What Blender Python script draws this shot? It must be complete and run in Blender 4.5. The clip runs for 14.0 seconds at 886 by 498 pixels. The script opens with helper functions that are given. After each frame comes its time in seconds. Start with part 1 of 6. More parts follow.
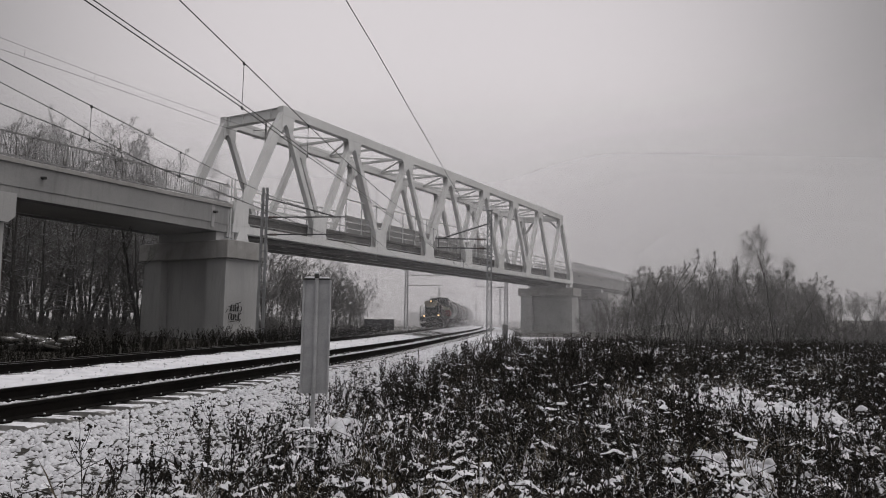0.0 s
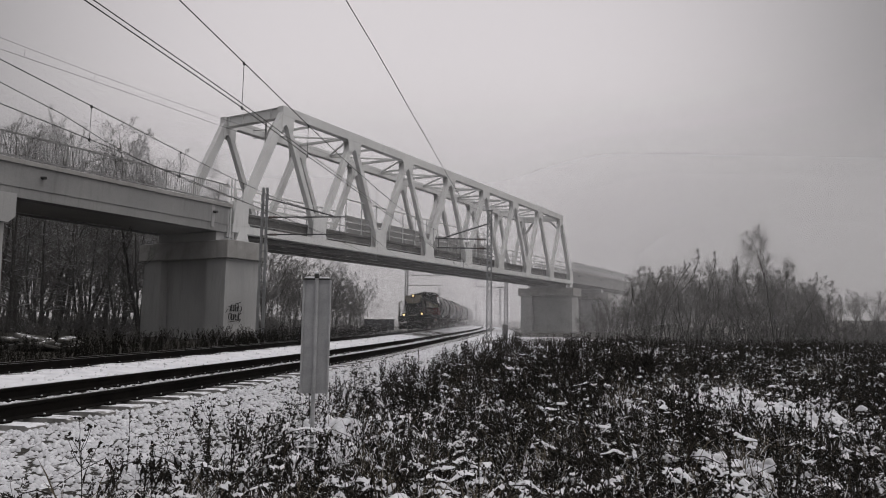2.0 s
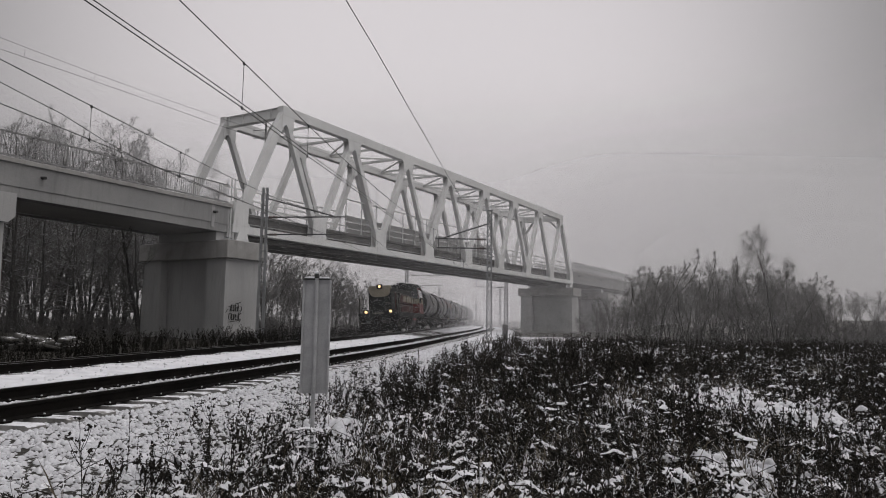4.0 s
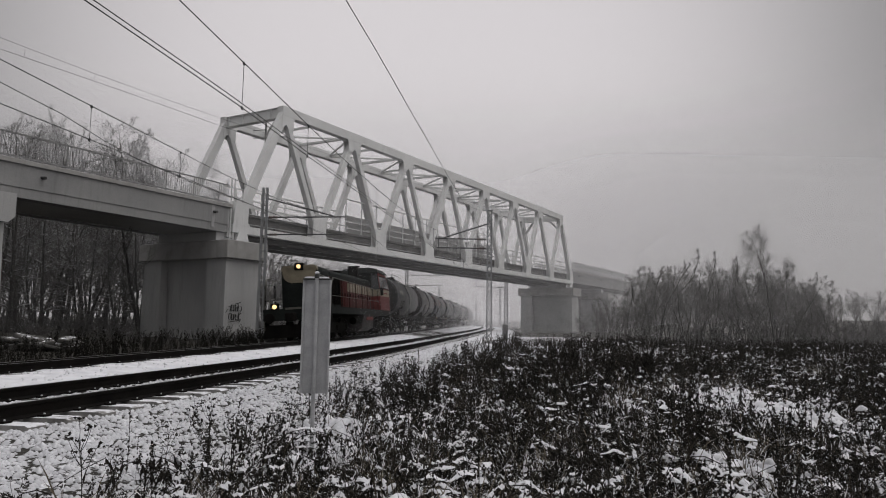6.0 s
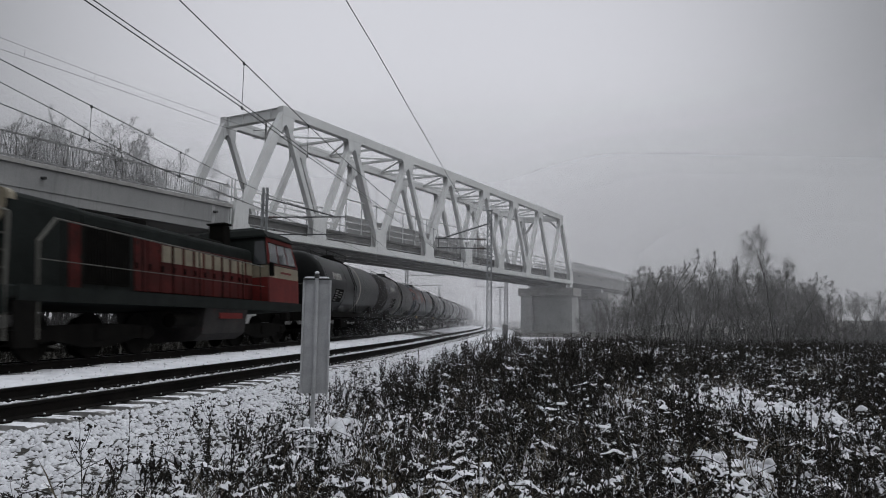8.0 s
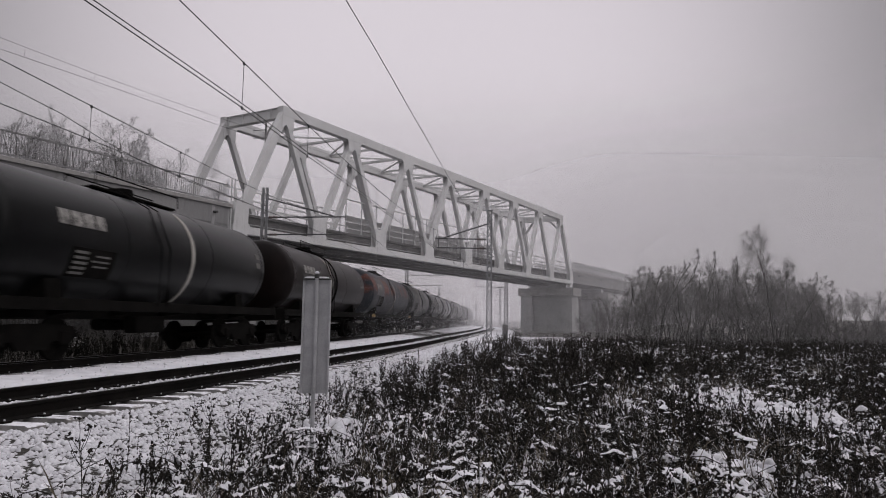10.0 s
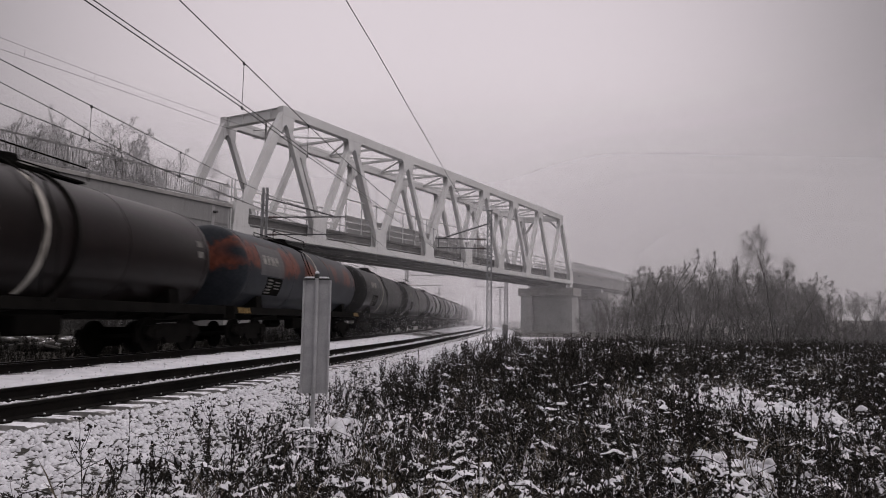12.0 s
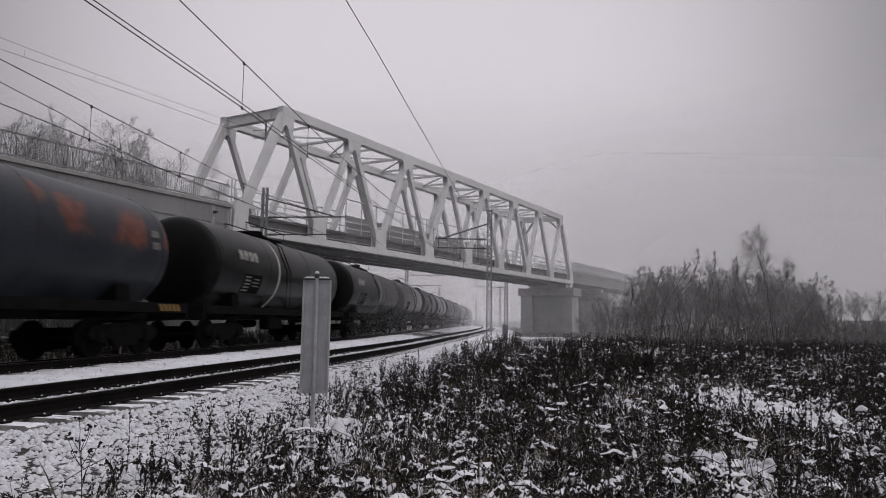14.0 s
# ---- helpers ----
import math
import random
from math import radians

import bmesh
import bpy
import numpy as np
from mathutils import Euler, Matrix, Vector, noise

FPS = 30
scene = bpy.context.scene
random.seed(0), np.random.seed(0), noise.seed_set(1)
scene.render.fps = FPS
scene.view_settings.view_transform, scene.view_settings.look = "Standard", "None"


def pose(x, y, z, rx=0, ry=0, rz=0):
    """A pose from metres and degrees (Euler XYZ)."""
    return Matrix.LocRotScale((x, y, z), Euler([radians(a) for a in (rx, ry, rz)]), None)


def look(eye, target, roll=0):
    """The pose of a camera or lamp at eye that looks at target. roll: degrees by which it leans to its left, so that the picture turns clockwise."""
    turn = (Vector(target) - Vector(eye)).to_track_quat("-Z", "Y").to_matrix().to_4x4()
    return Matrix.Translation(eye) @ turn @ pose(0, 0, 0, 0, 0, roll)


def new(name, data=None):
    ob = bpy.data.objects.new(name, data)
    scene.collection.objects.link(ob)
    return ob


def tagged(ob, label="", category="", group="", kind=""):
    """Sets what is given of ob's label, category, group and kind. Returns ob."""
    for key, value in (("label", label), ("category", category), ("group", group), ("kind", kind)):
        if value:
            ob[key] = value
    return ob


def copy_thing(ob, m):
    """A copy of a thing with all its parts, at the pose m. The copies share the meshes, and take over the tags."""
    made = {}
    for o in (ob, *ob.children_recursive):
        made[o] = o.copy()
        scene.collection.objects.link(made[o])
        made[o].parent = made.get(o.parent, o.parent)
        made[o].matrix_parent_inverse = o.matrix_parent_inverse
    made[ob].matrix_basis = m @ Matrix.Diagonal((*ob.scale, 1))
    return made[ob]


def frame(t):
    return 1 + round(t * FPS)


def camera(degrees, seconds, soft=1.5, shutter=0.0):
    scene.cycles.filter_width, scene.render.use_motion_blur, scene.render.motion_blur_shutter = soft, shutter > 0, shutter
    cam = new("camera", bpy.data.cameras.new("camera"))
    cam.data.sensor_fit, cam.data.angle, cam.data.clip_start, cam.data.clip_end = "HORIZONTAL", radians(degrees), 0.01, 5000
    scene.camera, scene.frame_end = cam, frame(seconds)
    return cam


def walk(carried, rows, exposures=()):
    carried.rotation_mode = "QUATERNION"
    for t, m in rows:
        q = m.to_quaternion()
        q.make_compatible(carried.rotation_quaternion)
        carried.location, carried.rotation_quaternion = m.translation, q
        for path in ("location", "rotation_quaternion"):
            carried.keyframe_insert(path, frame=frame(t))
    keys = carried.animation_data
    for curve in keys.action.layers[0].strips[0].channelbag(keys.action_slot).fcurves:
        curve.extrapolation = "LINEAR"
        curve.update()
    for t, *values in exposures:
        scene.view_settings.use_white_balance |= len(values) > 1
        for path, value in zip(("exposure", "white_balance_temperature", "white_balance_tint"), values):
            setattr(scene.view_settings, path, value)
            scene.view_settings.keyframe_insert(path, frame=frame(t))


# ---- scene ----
cam = camera(65.57, 14.0, soft=1.0, shutter=0.5)
EYE = (0.0, 0.0, 1.037)
VIEW = look(EYE, (0.0, math.cos(radians(5.903)) * 10, 1.037 + math.sin(radians(5.903)) * 10), 0.797)
walk(cam, [(0.0, VIEW), (14.0, VIEW)],
     exposures=[(0.0, 0.0, 6575, 12), (3.0, 0.0, 6550, 11.5), (6.0, 0.0, 6530, 10.5), (6.5, 0.0, 6410, 8), (7.0, 0.0, 6255, 6),
                (7.5, 0.0, 6100, 4), (8.0, 0.0, 6110, 8), (10.5, 0.0, 6550, 19), (11.0, 0.0, 6620, 21), (12.5, 0.0, 6590, 18), (14.0, 0.0, 6360, 15.5)])
scene.cycles.transparent_max_bounces = 24

# ---- world and light: dense overcast in winter fog ----
world = bpy.data.worlds.new("overcast")
scene.world = world
world.use_nodes = True
wn, wl = world.node_tree.nodes, world.node_tree.links
wn.clear()
w_out = wn.new("ShaderNodeOutputWorld")
w_bg = wn.new("ShaderNodeBackground")
w_sky = wn.new("ShaderNodeTexSky")
w_sky.sky_type, w_sky.sun_disc = "NISHITA", False
w_sky.sun_elevation, w_sky.sun_rotation = radians(40), radians(110)
w_grey = wn.new("ShaderNodeHueSaturation")
w_grey.inputs["Saturation"].default_value = 0.0
w_mix = wn.new("ShaderNodeMix")
w_mix.data_type = "RGBA"
w_mix.inputs[0].default_value = 0.012
w_coord = wn.new("ShaderNodeTexCoord")
w_dir = wn.new("ShaderNodeVectorMath")
w_dir.operation = "DOT_PRODUCT"
w_dir.inputs[1].default_value = Vector((-0.03, 0.95, 0.32)).normalized()
w_ramp = wn.new("ShaderNodeValToRGB")
w_ramp.color_ramp.interpolation = "EASE"
e = w_ramp.color_ramp.elements
e[0].position, e[0].color = 0.78, (0.20, 0.195, 0.199, 1)
e[1].position, e[1].color = 1.0, (0.635, 0.608, 0.625, 1)
wl.new(w_coord.outputs["Generated"], w_dir.inputs[0])
wl.new(w_dir.outputs["Value"], w_ramp.inputs[0])
wl.new(w_sky.outputs[0], w_grey.inputs["Color"])
wl.new(w_ramp.outputs[0], w_mix.inputs[6])
wl.new(w_grey.outputs[0], w_mix.inputs[7])
# an overcast sky is brightest overhead
w_up = wn.new("ShaderNodeSeparateXYZ")
wl.new(w_coord.outputs["Generated"], w_up.inputs[0])
w_top = wn.new("ShaderNodeMapRange")
w_top.inputs["From Min"].default_value, w_top.inputs["From Max"].default_value = 0.46, 1.0
w_top.inputs["To Min"].default_value, w_top.inputs["To Max"].default_value = 0.0, 1.28
wl.new(w_up.outputs[2], w_top.inputs[0])
w_add = wn.new("ShaderNodeMix")
w_add.data_type, w_add.blend_type = "RGBA", "ADD"
w_add.inputs[0].default_value = 1.0
wl.new(w_mix.outputs[2], w_add.inputs[6])
wl.new(w_top.outputs[0], w_add.inputs[7])
wl.new(w_add.outputs[2], w_bg.inputs[0])
w_bg.inputs[1].default_value = 1.0
wl.new(w_bg.outputs[0], w_out.inputs[0])

sun_data = bpy.data.lights.new("sun", "SUN")
sun_data.energy, sun_data.angle, sun_data.color = 0.65, radians(60), (1.0, 0.97, 0.94)
sun = new("sun", sun_data)
sun.matrix_world = look((62, -22, 55), (0, 0, 0))

# ---- materials ----
def nodes_of(name):
    m = bpy.data.materials.new(name)
    m.use_nodes = True
    n, l = m.node_tree.nodes, m.node_tree.links
    return m, n, l, n["Principled BSDF"]


def noise_node(n, l, coord, scale, detail=4.0, rough=0.55):
    t = n.new("ShaderNodeTexNoise")
    t.inputs["Scale"].default_value = scale
    t.inputs["Detail"].default_value = detail
    t.inputs["Roughness"].default_value = rough
    l.new(coord, t.inputs["Vector"])
    return t.outputs["Fac"]


def ramp_node(n, l, fac, stops):
    r = n.new("ShaderNodeValToRGB")
    r.color_ramp.elements[0].position, r.color_ramp.elements[0].color = stops[0][0], (*stops[0][1], 1)
    r.color_ramp.elements[1].position, r.color_ramp.elements[1].color = stops[-1][0], (*stops[-1][1], 1)
    for p, c in stops[1:-1]:
        el = r.color_ramp.elements.new(p)
        el.color = (*c, 1)
    l.new(fac, r.inputs[0])
    return r.outputs[0]


def mix_node(n, l, fac, a, b, blend="MIX"):
    m = n.new("ShaderNodeMix")
    m.data_type, m.blend_type = "RGBA", blend
    if isinstance(fac, float):
        m.inputs[0].default_value = fac
    else:
        l.new(fac, m.inputs[0])
    for i, v in ((6, a), (7, b)):
        if isinstance(v, tuple):
            m.inputs[i].default_value = (*v, 1)
        else:
            l.new(v, m.inputs[i])
    return m.outputs[2]


def maths(n, l, op, a, b=0.0, clamp=False):
    m = n.new("ShaderNodeMath")
    m.operation, m.use_clamp = op, clamp
    for i, v in ((0, a), (1, b)):
        if isinstance(v, (int, float)):
            m.inputs[i].default_value = v
        else:
            l.new(v, m.inputs[i])
    return m.outputs[0]


SNOW_A, SNOW_B = (0.66, 0.66, 0.685), (0.49, 0.49, 0.52)


def surface(name, c1, c2, scale=3.0, rough=0.7, metal=0.0, bump=0.2, fine=40.0, wear=None, wear_at=0.62,
            wear_soft=0.06, snow=0.0, snow_cut=0.55, streak=False, island=0.0, obj=0.0, spec=0.35):
    """Two tones mixed by coarse and fine noise, optional wear patches, vertical streaks, and snow lying on upward faces."""
    m, n, l, b = nodes_of(name)
    geo = n.new("ShaderNodeNewGeometry")
    tc = n.new("ShaderNodeTexCoord")
    pos = tc.outputs["Object"]
    coarse = noise_node(n, l, pos, scale)
    grain = noise_node(n, l, pos, fine, 3.0)
    f = maths(n, l, "ADD", maths(n, l, "MULTIPLY", coarse, 0.65), maths(n, l, "MULTIPLY", grain, 0.35))
    col = ramp_node(n, l, f, [(0.36, c1), (0.64, c2)])
    if streak:
        mp = n.new("ShaderNodeMapping")
        mp.inputs["Scale"].default_value = (1.6, 1.6, 0.12)
        l.new(pos, mp.inputs["Vector"])
        s = noise_node(n, l, mp.outputs[0], 2.2, 5.0, 0.65)
        col = mix_node(n, l, ramp_node(n, l, s, [(0.52, (0, 0, 0)), (0.8, (0.4, 0.4, 0.4))]), col,
                       tuple(v * 0.45 for v in c1))
    if wear:
        w = noise_node(n, l, pos, scale * 2.3, 6.0, 0.7)
        col = mix_node(n, l, ramp_node(n, l, w, [(wear_at, (0, 0, 0)), (wear_at + wear_soft, (1, 1, 1))]), col, wear)
    if island or obj:
        src = geo.outputs["Random Per Island"] if island else n.new("ShaderNodeObjectInfo").outputs["Random"]
        amp = island or obj
        k = maths(n, l, "ADD", maths(n, l, "MULTIPLY", src, 2 * amp), 1 - amp)
        g = n.new("ShaderNodeCombineColor")
        for i in range(3):
            l.new(k, g.inputs[i])
        col = mix_node(n, l, 1.0, col, g.outputs[0], "MULTIPLY")
    if snow:
        sep = n.new("ShaderNodeSeparateXYZ")
        l.new(geo.outputs["Normal"], sep.inputs[0])
        sn = noise_node(n, l, geo.outputs["Position"], 5.0, 4.0)
        up = maths(n, l, "ADD", sep.outputs[2], maths(n, l, "MULTIPLY", maths(n, l, "SUBTRACT", sn, 0.5), 1.1))
        k = maths(n, l, "MULTIPLY", maths(n, l, "MULTIPLY", maths(n, l, "SUBTRACT", up, snow_cut), 9.0, True), snow, True)
        white = ramp_node(n, l, sn, [(0.3, SNOW_B), (0.7, SNOW_A)])
        col = mix_node(n, l, k, col, white)
    l.new(col, b.inputs["Base Color"])
    b.inputs["Roughness"].default_value = rough
    b.inputs["Metallic"].default_value = metal
    b.inputs["Specular IOR Level"].default_value = spec
    if bump:
        bp = n.new("ShaderNodeBump")
        bp.inputs["Strength"].default_value = bump
        bp.inputs["Distance"].default_value = 0.02
        l.new(grain, bp.inputs["Height"])
        l.new(bp.outputs[0], b.inputs["Normal"])
    return m


STEEL_GREY = surface("grey_bridge_paint", (0.51, 0.51, 0.51), (0.63, 0.63, 0.625), 0.6, 0.55, 0.0, 0.05, 20, streak=True)
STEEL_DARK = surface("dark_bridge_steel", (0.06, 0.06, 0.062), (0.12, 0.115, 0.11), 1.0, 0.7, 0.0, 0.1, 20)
STEEL_MID = surface("weathered_grey_steel", (0.22, 0.22, 0.22), (0.33, 0.325, 0.32), 1.0, 0.6, 0.0, 0.1, 20)
CONCRETE = surface("painted_concrete", (0.29, 0.29, 0.29), (0.365, 0.363, 0.36), 0.35, 0.85, 0.0, 0.15, 14, streak=True)
GIRDER = surface("grey_girder_concrete", (0.20, 0.20, 0.202), (0.26, 0.258, 0.256), 0.35, 0.85, 0.0, 0.12, 14, streak=True)
CONCRETE_CAP = surface("light_concrete_edge", (0.225, 0.218, 0.212), (0.33, 0.322, 0.313), 1.2, 0.85, 0.0, 0.15, 14, streak=True, snow=0.9, snow_cut=0.8)
GALV = surface("galvanised_steel", (0.30, 0.305, 0.31), (0.42, 0.42, 0.43), 6.0, 0.5, 0.35, 0.1, 60)
RAILING = surface("weathered_railing_steel", (0.13, 0.13, 0.13), (0.22, 0.218, 0.215), 2.0, 0.65, 0.1, 0.1, 40)
MAST = surface("dull_mast_steel", (0.16, 0.165, 0.17), (0.25, 0.255, 0.26), 2.0, 0.6, 0.3, 0.1, 30)
WIRE = surface("wire_metal", (0.035, 0.035, 0.037), (0.06, 0.058, 0.056), 1.0, 0.6, 0.3, 0.0)
INSUL = surface("brown_glazed_insulator", (0.05, 0.03, 0.025), (0.09, 0.05, 0.04), 4.0, 0.3, 0.0, 0.0)
RAIL = surface("rusty_rail_steel", (0.0035, 0.0032, 0.003), (0.010, 0.0085, 0.0075), 3.0, 0.85, 0.0, 0.2, 50, spec=0.08)
RAIL_TOP = surface("polished_rail_head", (0.10, 0.10, 0.10), (0.2, 0.2, 0.2), 2.0, 0.35, 0.8, 0.05, 30)
SLEEPER = surface("concrete_sleeper", (0.14, 0.135, 0.13), (0.24, 0.235, 0.225), 4.0, 0.9, 0.0, 0.3, 40, snow=1.0, snow_cut=0.85, obj=0.2)
STONE = surface("ballast_stone", (0.045, 0.043, 0.041), (0.11, 0.105, 0.10), 9.0, 0.9, 0.0, 0.3, 60, snow=1.0, snow_cut=-0.30, island=0.3)
SCREEN = surface("grey_screen_panel", (0.19, 0.19, 0.19), (0.26, 0.258, 0.255), 0.8, 0.7, 0.0, 0.05, 20)
ARM = surface("dark_bracket_steel", (0.05, 0.05, 0.052), (0.09, 0.09, 0.09), 2.0, 0.6, 0.2, 0.05, 30)
GRAFF = surface("black_spray_paint", (0.012, 0.012, 0.014), (0.03, 0.03, 0.03), 8.0, 0.7, 0.0, 0.0)
PIPE = surface("black_drain_pipe", (0.02, 0.02, 0.02), (0.05, 0.05, 0.05), 3.0, 0.6, 0.0, 0.0)
# twig colour whitened to carry the haze, since the veils thin out higher up
HAZED_TWIG = surface("haze_pale_twigs", (0.24, 0.238, 0.24), (0.38, 0.378, 0.38), 1.5, 0.95, 0.0, 0.0, obj=0.15)
SNOWY_TWIG = surface("snow_lined_twigs", (0.05, 0.047, 0.045), (0.095, 0.09, 0.086), 1.5, 0.95, 0.0, 0.0, obj=0.25, snow=0.6, snow_cut=0.75)
BARK = surface("dark_bark", (0.026, 0.024, 0.023), (0.062, 0.058, 0.055), 3.0, 0.95, 0.0, 0.3, 25, obj=0.25)
TWIG = surface("bare_twigs", (0.07, 0.066, 0.063), (0.13, 0.125, 0.121), 1.5, 0.95, 0.0, 0.0, obj=0.25)
WEED = surface("dry_weed_stalk", (0.0105, 0.0095, 0.0085), (0.034, 0.030, 0.026), 2.0, 0.95, 0.0, 0.0, snow=0.5, snow_cut=1.0, island=0.4, spec=0.1)
GRASS = surface("dead_grass_blade", (0.05, 0.042, 0.03), (0.13, 0.11, 0.08), 2.0, 0.95, 0.0, 0.0, snow=0.9, snow_cut=0.75, island=0.35)
SNOWCLUMP = surface("lying_snow", SNOW_B, SNOW_A, 3.0, 0.8, 0.0, 0.4, 25, spec=0.2)
BUSH = surface("dark_shrub_leaves", (0.006, 0.0055, 0.005), (0.016, 0.0145, 0.012), 2.0, 0.95, 0.0, 0.0, snow=0.3, snow_cut=1.0, island=0.4, spec=0.1)


def fog_material(name, alpha, z_full, z_gone, x_gain=(14.0, 52.0, 0.8, 1.3)):
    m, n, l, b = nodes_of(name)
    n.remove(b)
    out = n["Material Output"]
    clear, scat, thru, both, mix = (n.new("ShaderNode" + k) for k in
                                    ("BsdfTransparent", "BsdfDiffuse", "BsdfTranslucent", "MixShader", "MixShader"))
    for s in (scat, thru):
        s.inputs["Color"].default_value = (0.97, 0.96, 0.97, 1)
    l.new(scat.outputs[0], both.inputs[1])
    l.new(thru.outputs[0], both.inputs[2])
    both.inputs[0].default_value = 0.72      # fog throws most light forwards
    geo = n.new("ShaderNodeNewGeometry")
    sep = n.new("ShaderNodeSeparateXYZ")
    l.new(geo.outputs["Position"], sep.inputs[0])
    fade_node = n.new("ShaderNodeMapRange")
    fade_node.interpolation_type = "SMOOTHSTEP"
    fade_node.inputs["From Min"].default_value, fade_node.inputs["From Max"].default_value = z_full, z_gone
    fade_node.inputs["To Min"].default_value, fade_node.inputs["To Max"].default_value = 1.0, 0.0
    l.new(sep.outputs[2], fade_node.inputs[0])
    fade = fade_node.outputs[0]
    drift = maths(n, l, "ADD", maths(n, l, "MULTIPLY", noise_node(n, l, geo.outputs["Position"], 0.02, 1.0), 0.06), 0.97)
    side = n.new("ShaderNodeMapRange")      # veil opacity rises with x, tuned to pale the thicket
    side.inputs["From Min"].default_value, side.inputs["From Max"].default_value = x_gain[0], x_gain[1]
    side.inputs["To Min"].default_value, side.inputs["To Max"].default_value = x_gain[2], x_gain[3]
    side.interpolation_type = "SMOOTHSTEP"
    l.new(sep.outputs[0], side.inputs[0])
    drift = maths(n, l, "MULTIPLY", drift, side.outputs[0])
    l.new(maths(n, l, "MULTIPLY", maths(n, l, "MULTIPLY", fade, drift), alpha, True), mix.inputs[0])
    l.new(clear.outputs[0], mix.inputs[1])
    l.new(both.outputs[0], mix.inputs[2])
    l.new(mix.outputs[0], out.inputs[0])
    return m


def ground_material():
    """Snow lying over gravel, soil and dead grass; thinner where the weeds stand."""
    m, n, l, b = nodes_of("snowy_ground")
    geo = n.new("ShaderNodeNewGeometry")
    pos = geo.outputs["Position"]
    big = noise_node(n, l, pos, 0.35, 5.0)
    mid = noise_node(n, l, pos, 2.6, 5.0, 0.65)
    fine = noise_node(n, l, pos, 22.0, 4.0, 0.6)
    soil = ramp_node(n, l, fine, [(0.3, (0.011, 0.010, 0.009)), (0.7, (0.042, 0.038, 0.031))])
    white = ramp_node(n, l, mid, [(0.3, SNOW_B), (0.7, SNOW_A)])
    att = n.new("ShaderNodeAttribute")
    att.attribute_name = "bare"
    f = maths(n, l, "ADD", maths(n, l, "MULTIPLY", mid, 0.5), maths(n, l, "MULTIPLY", fine, 0.5))
    f = maths(n, l, "ADD", f, maths(n, l, "MULTIPLY", maths(n, l, "SUBTRACT", big, 0.5), 0.35))
    f = maths(n, l, "SUBTRACT", f, att.outputs["Fac"])
    k = maths(n, l, "MULTIPLY", maths(n, l, "SUBTRACT", f, 0.0), 14.0, True)
    l.new(mix_node(n, l, k, soil, white), b.inputs["Base Color"])
    b.inputs["Roughness"].default_value = 0.85
    b.inputs["Specular IOR Level"].default_value = 0.2
    bp = n.new("ShaderNodeBump")
    bp.inputs["Strength"].default_value, bp.inputs["Distance"].default_value = 0.6, 0.05
    l.new(f, bp.inputs["Height"])
    l.new(bp.outputs[0], b.inputs["Normal"])
    return m


GROUND = ground_material()


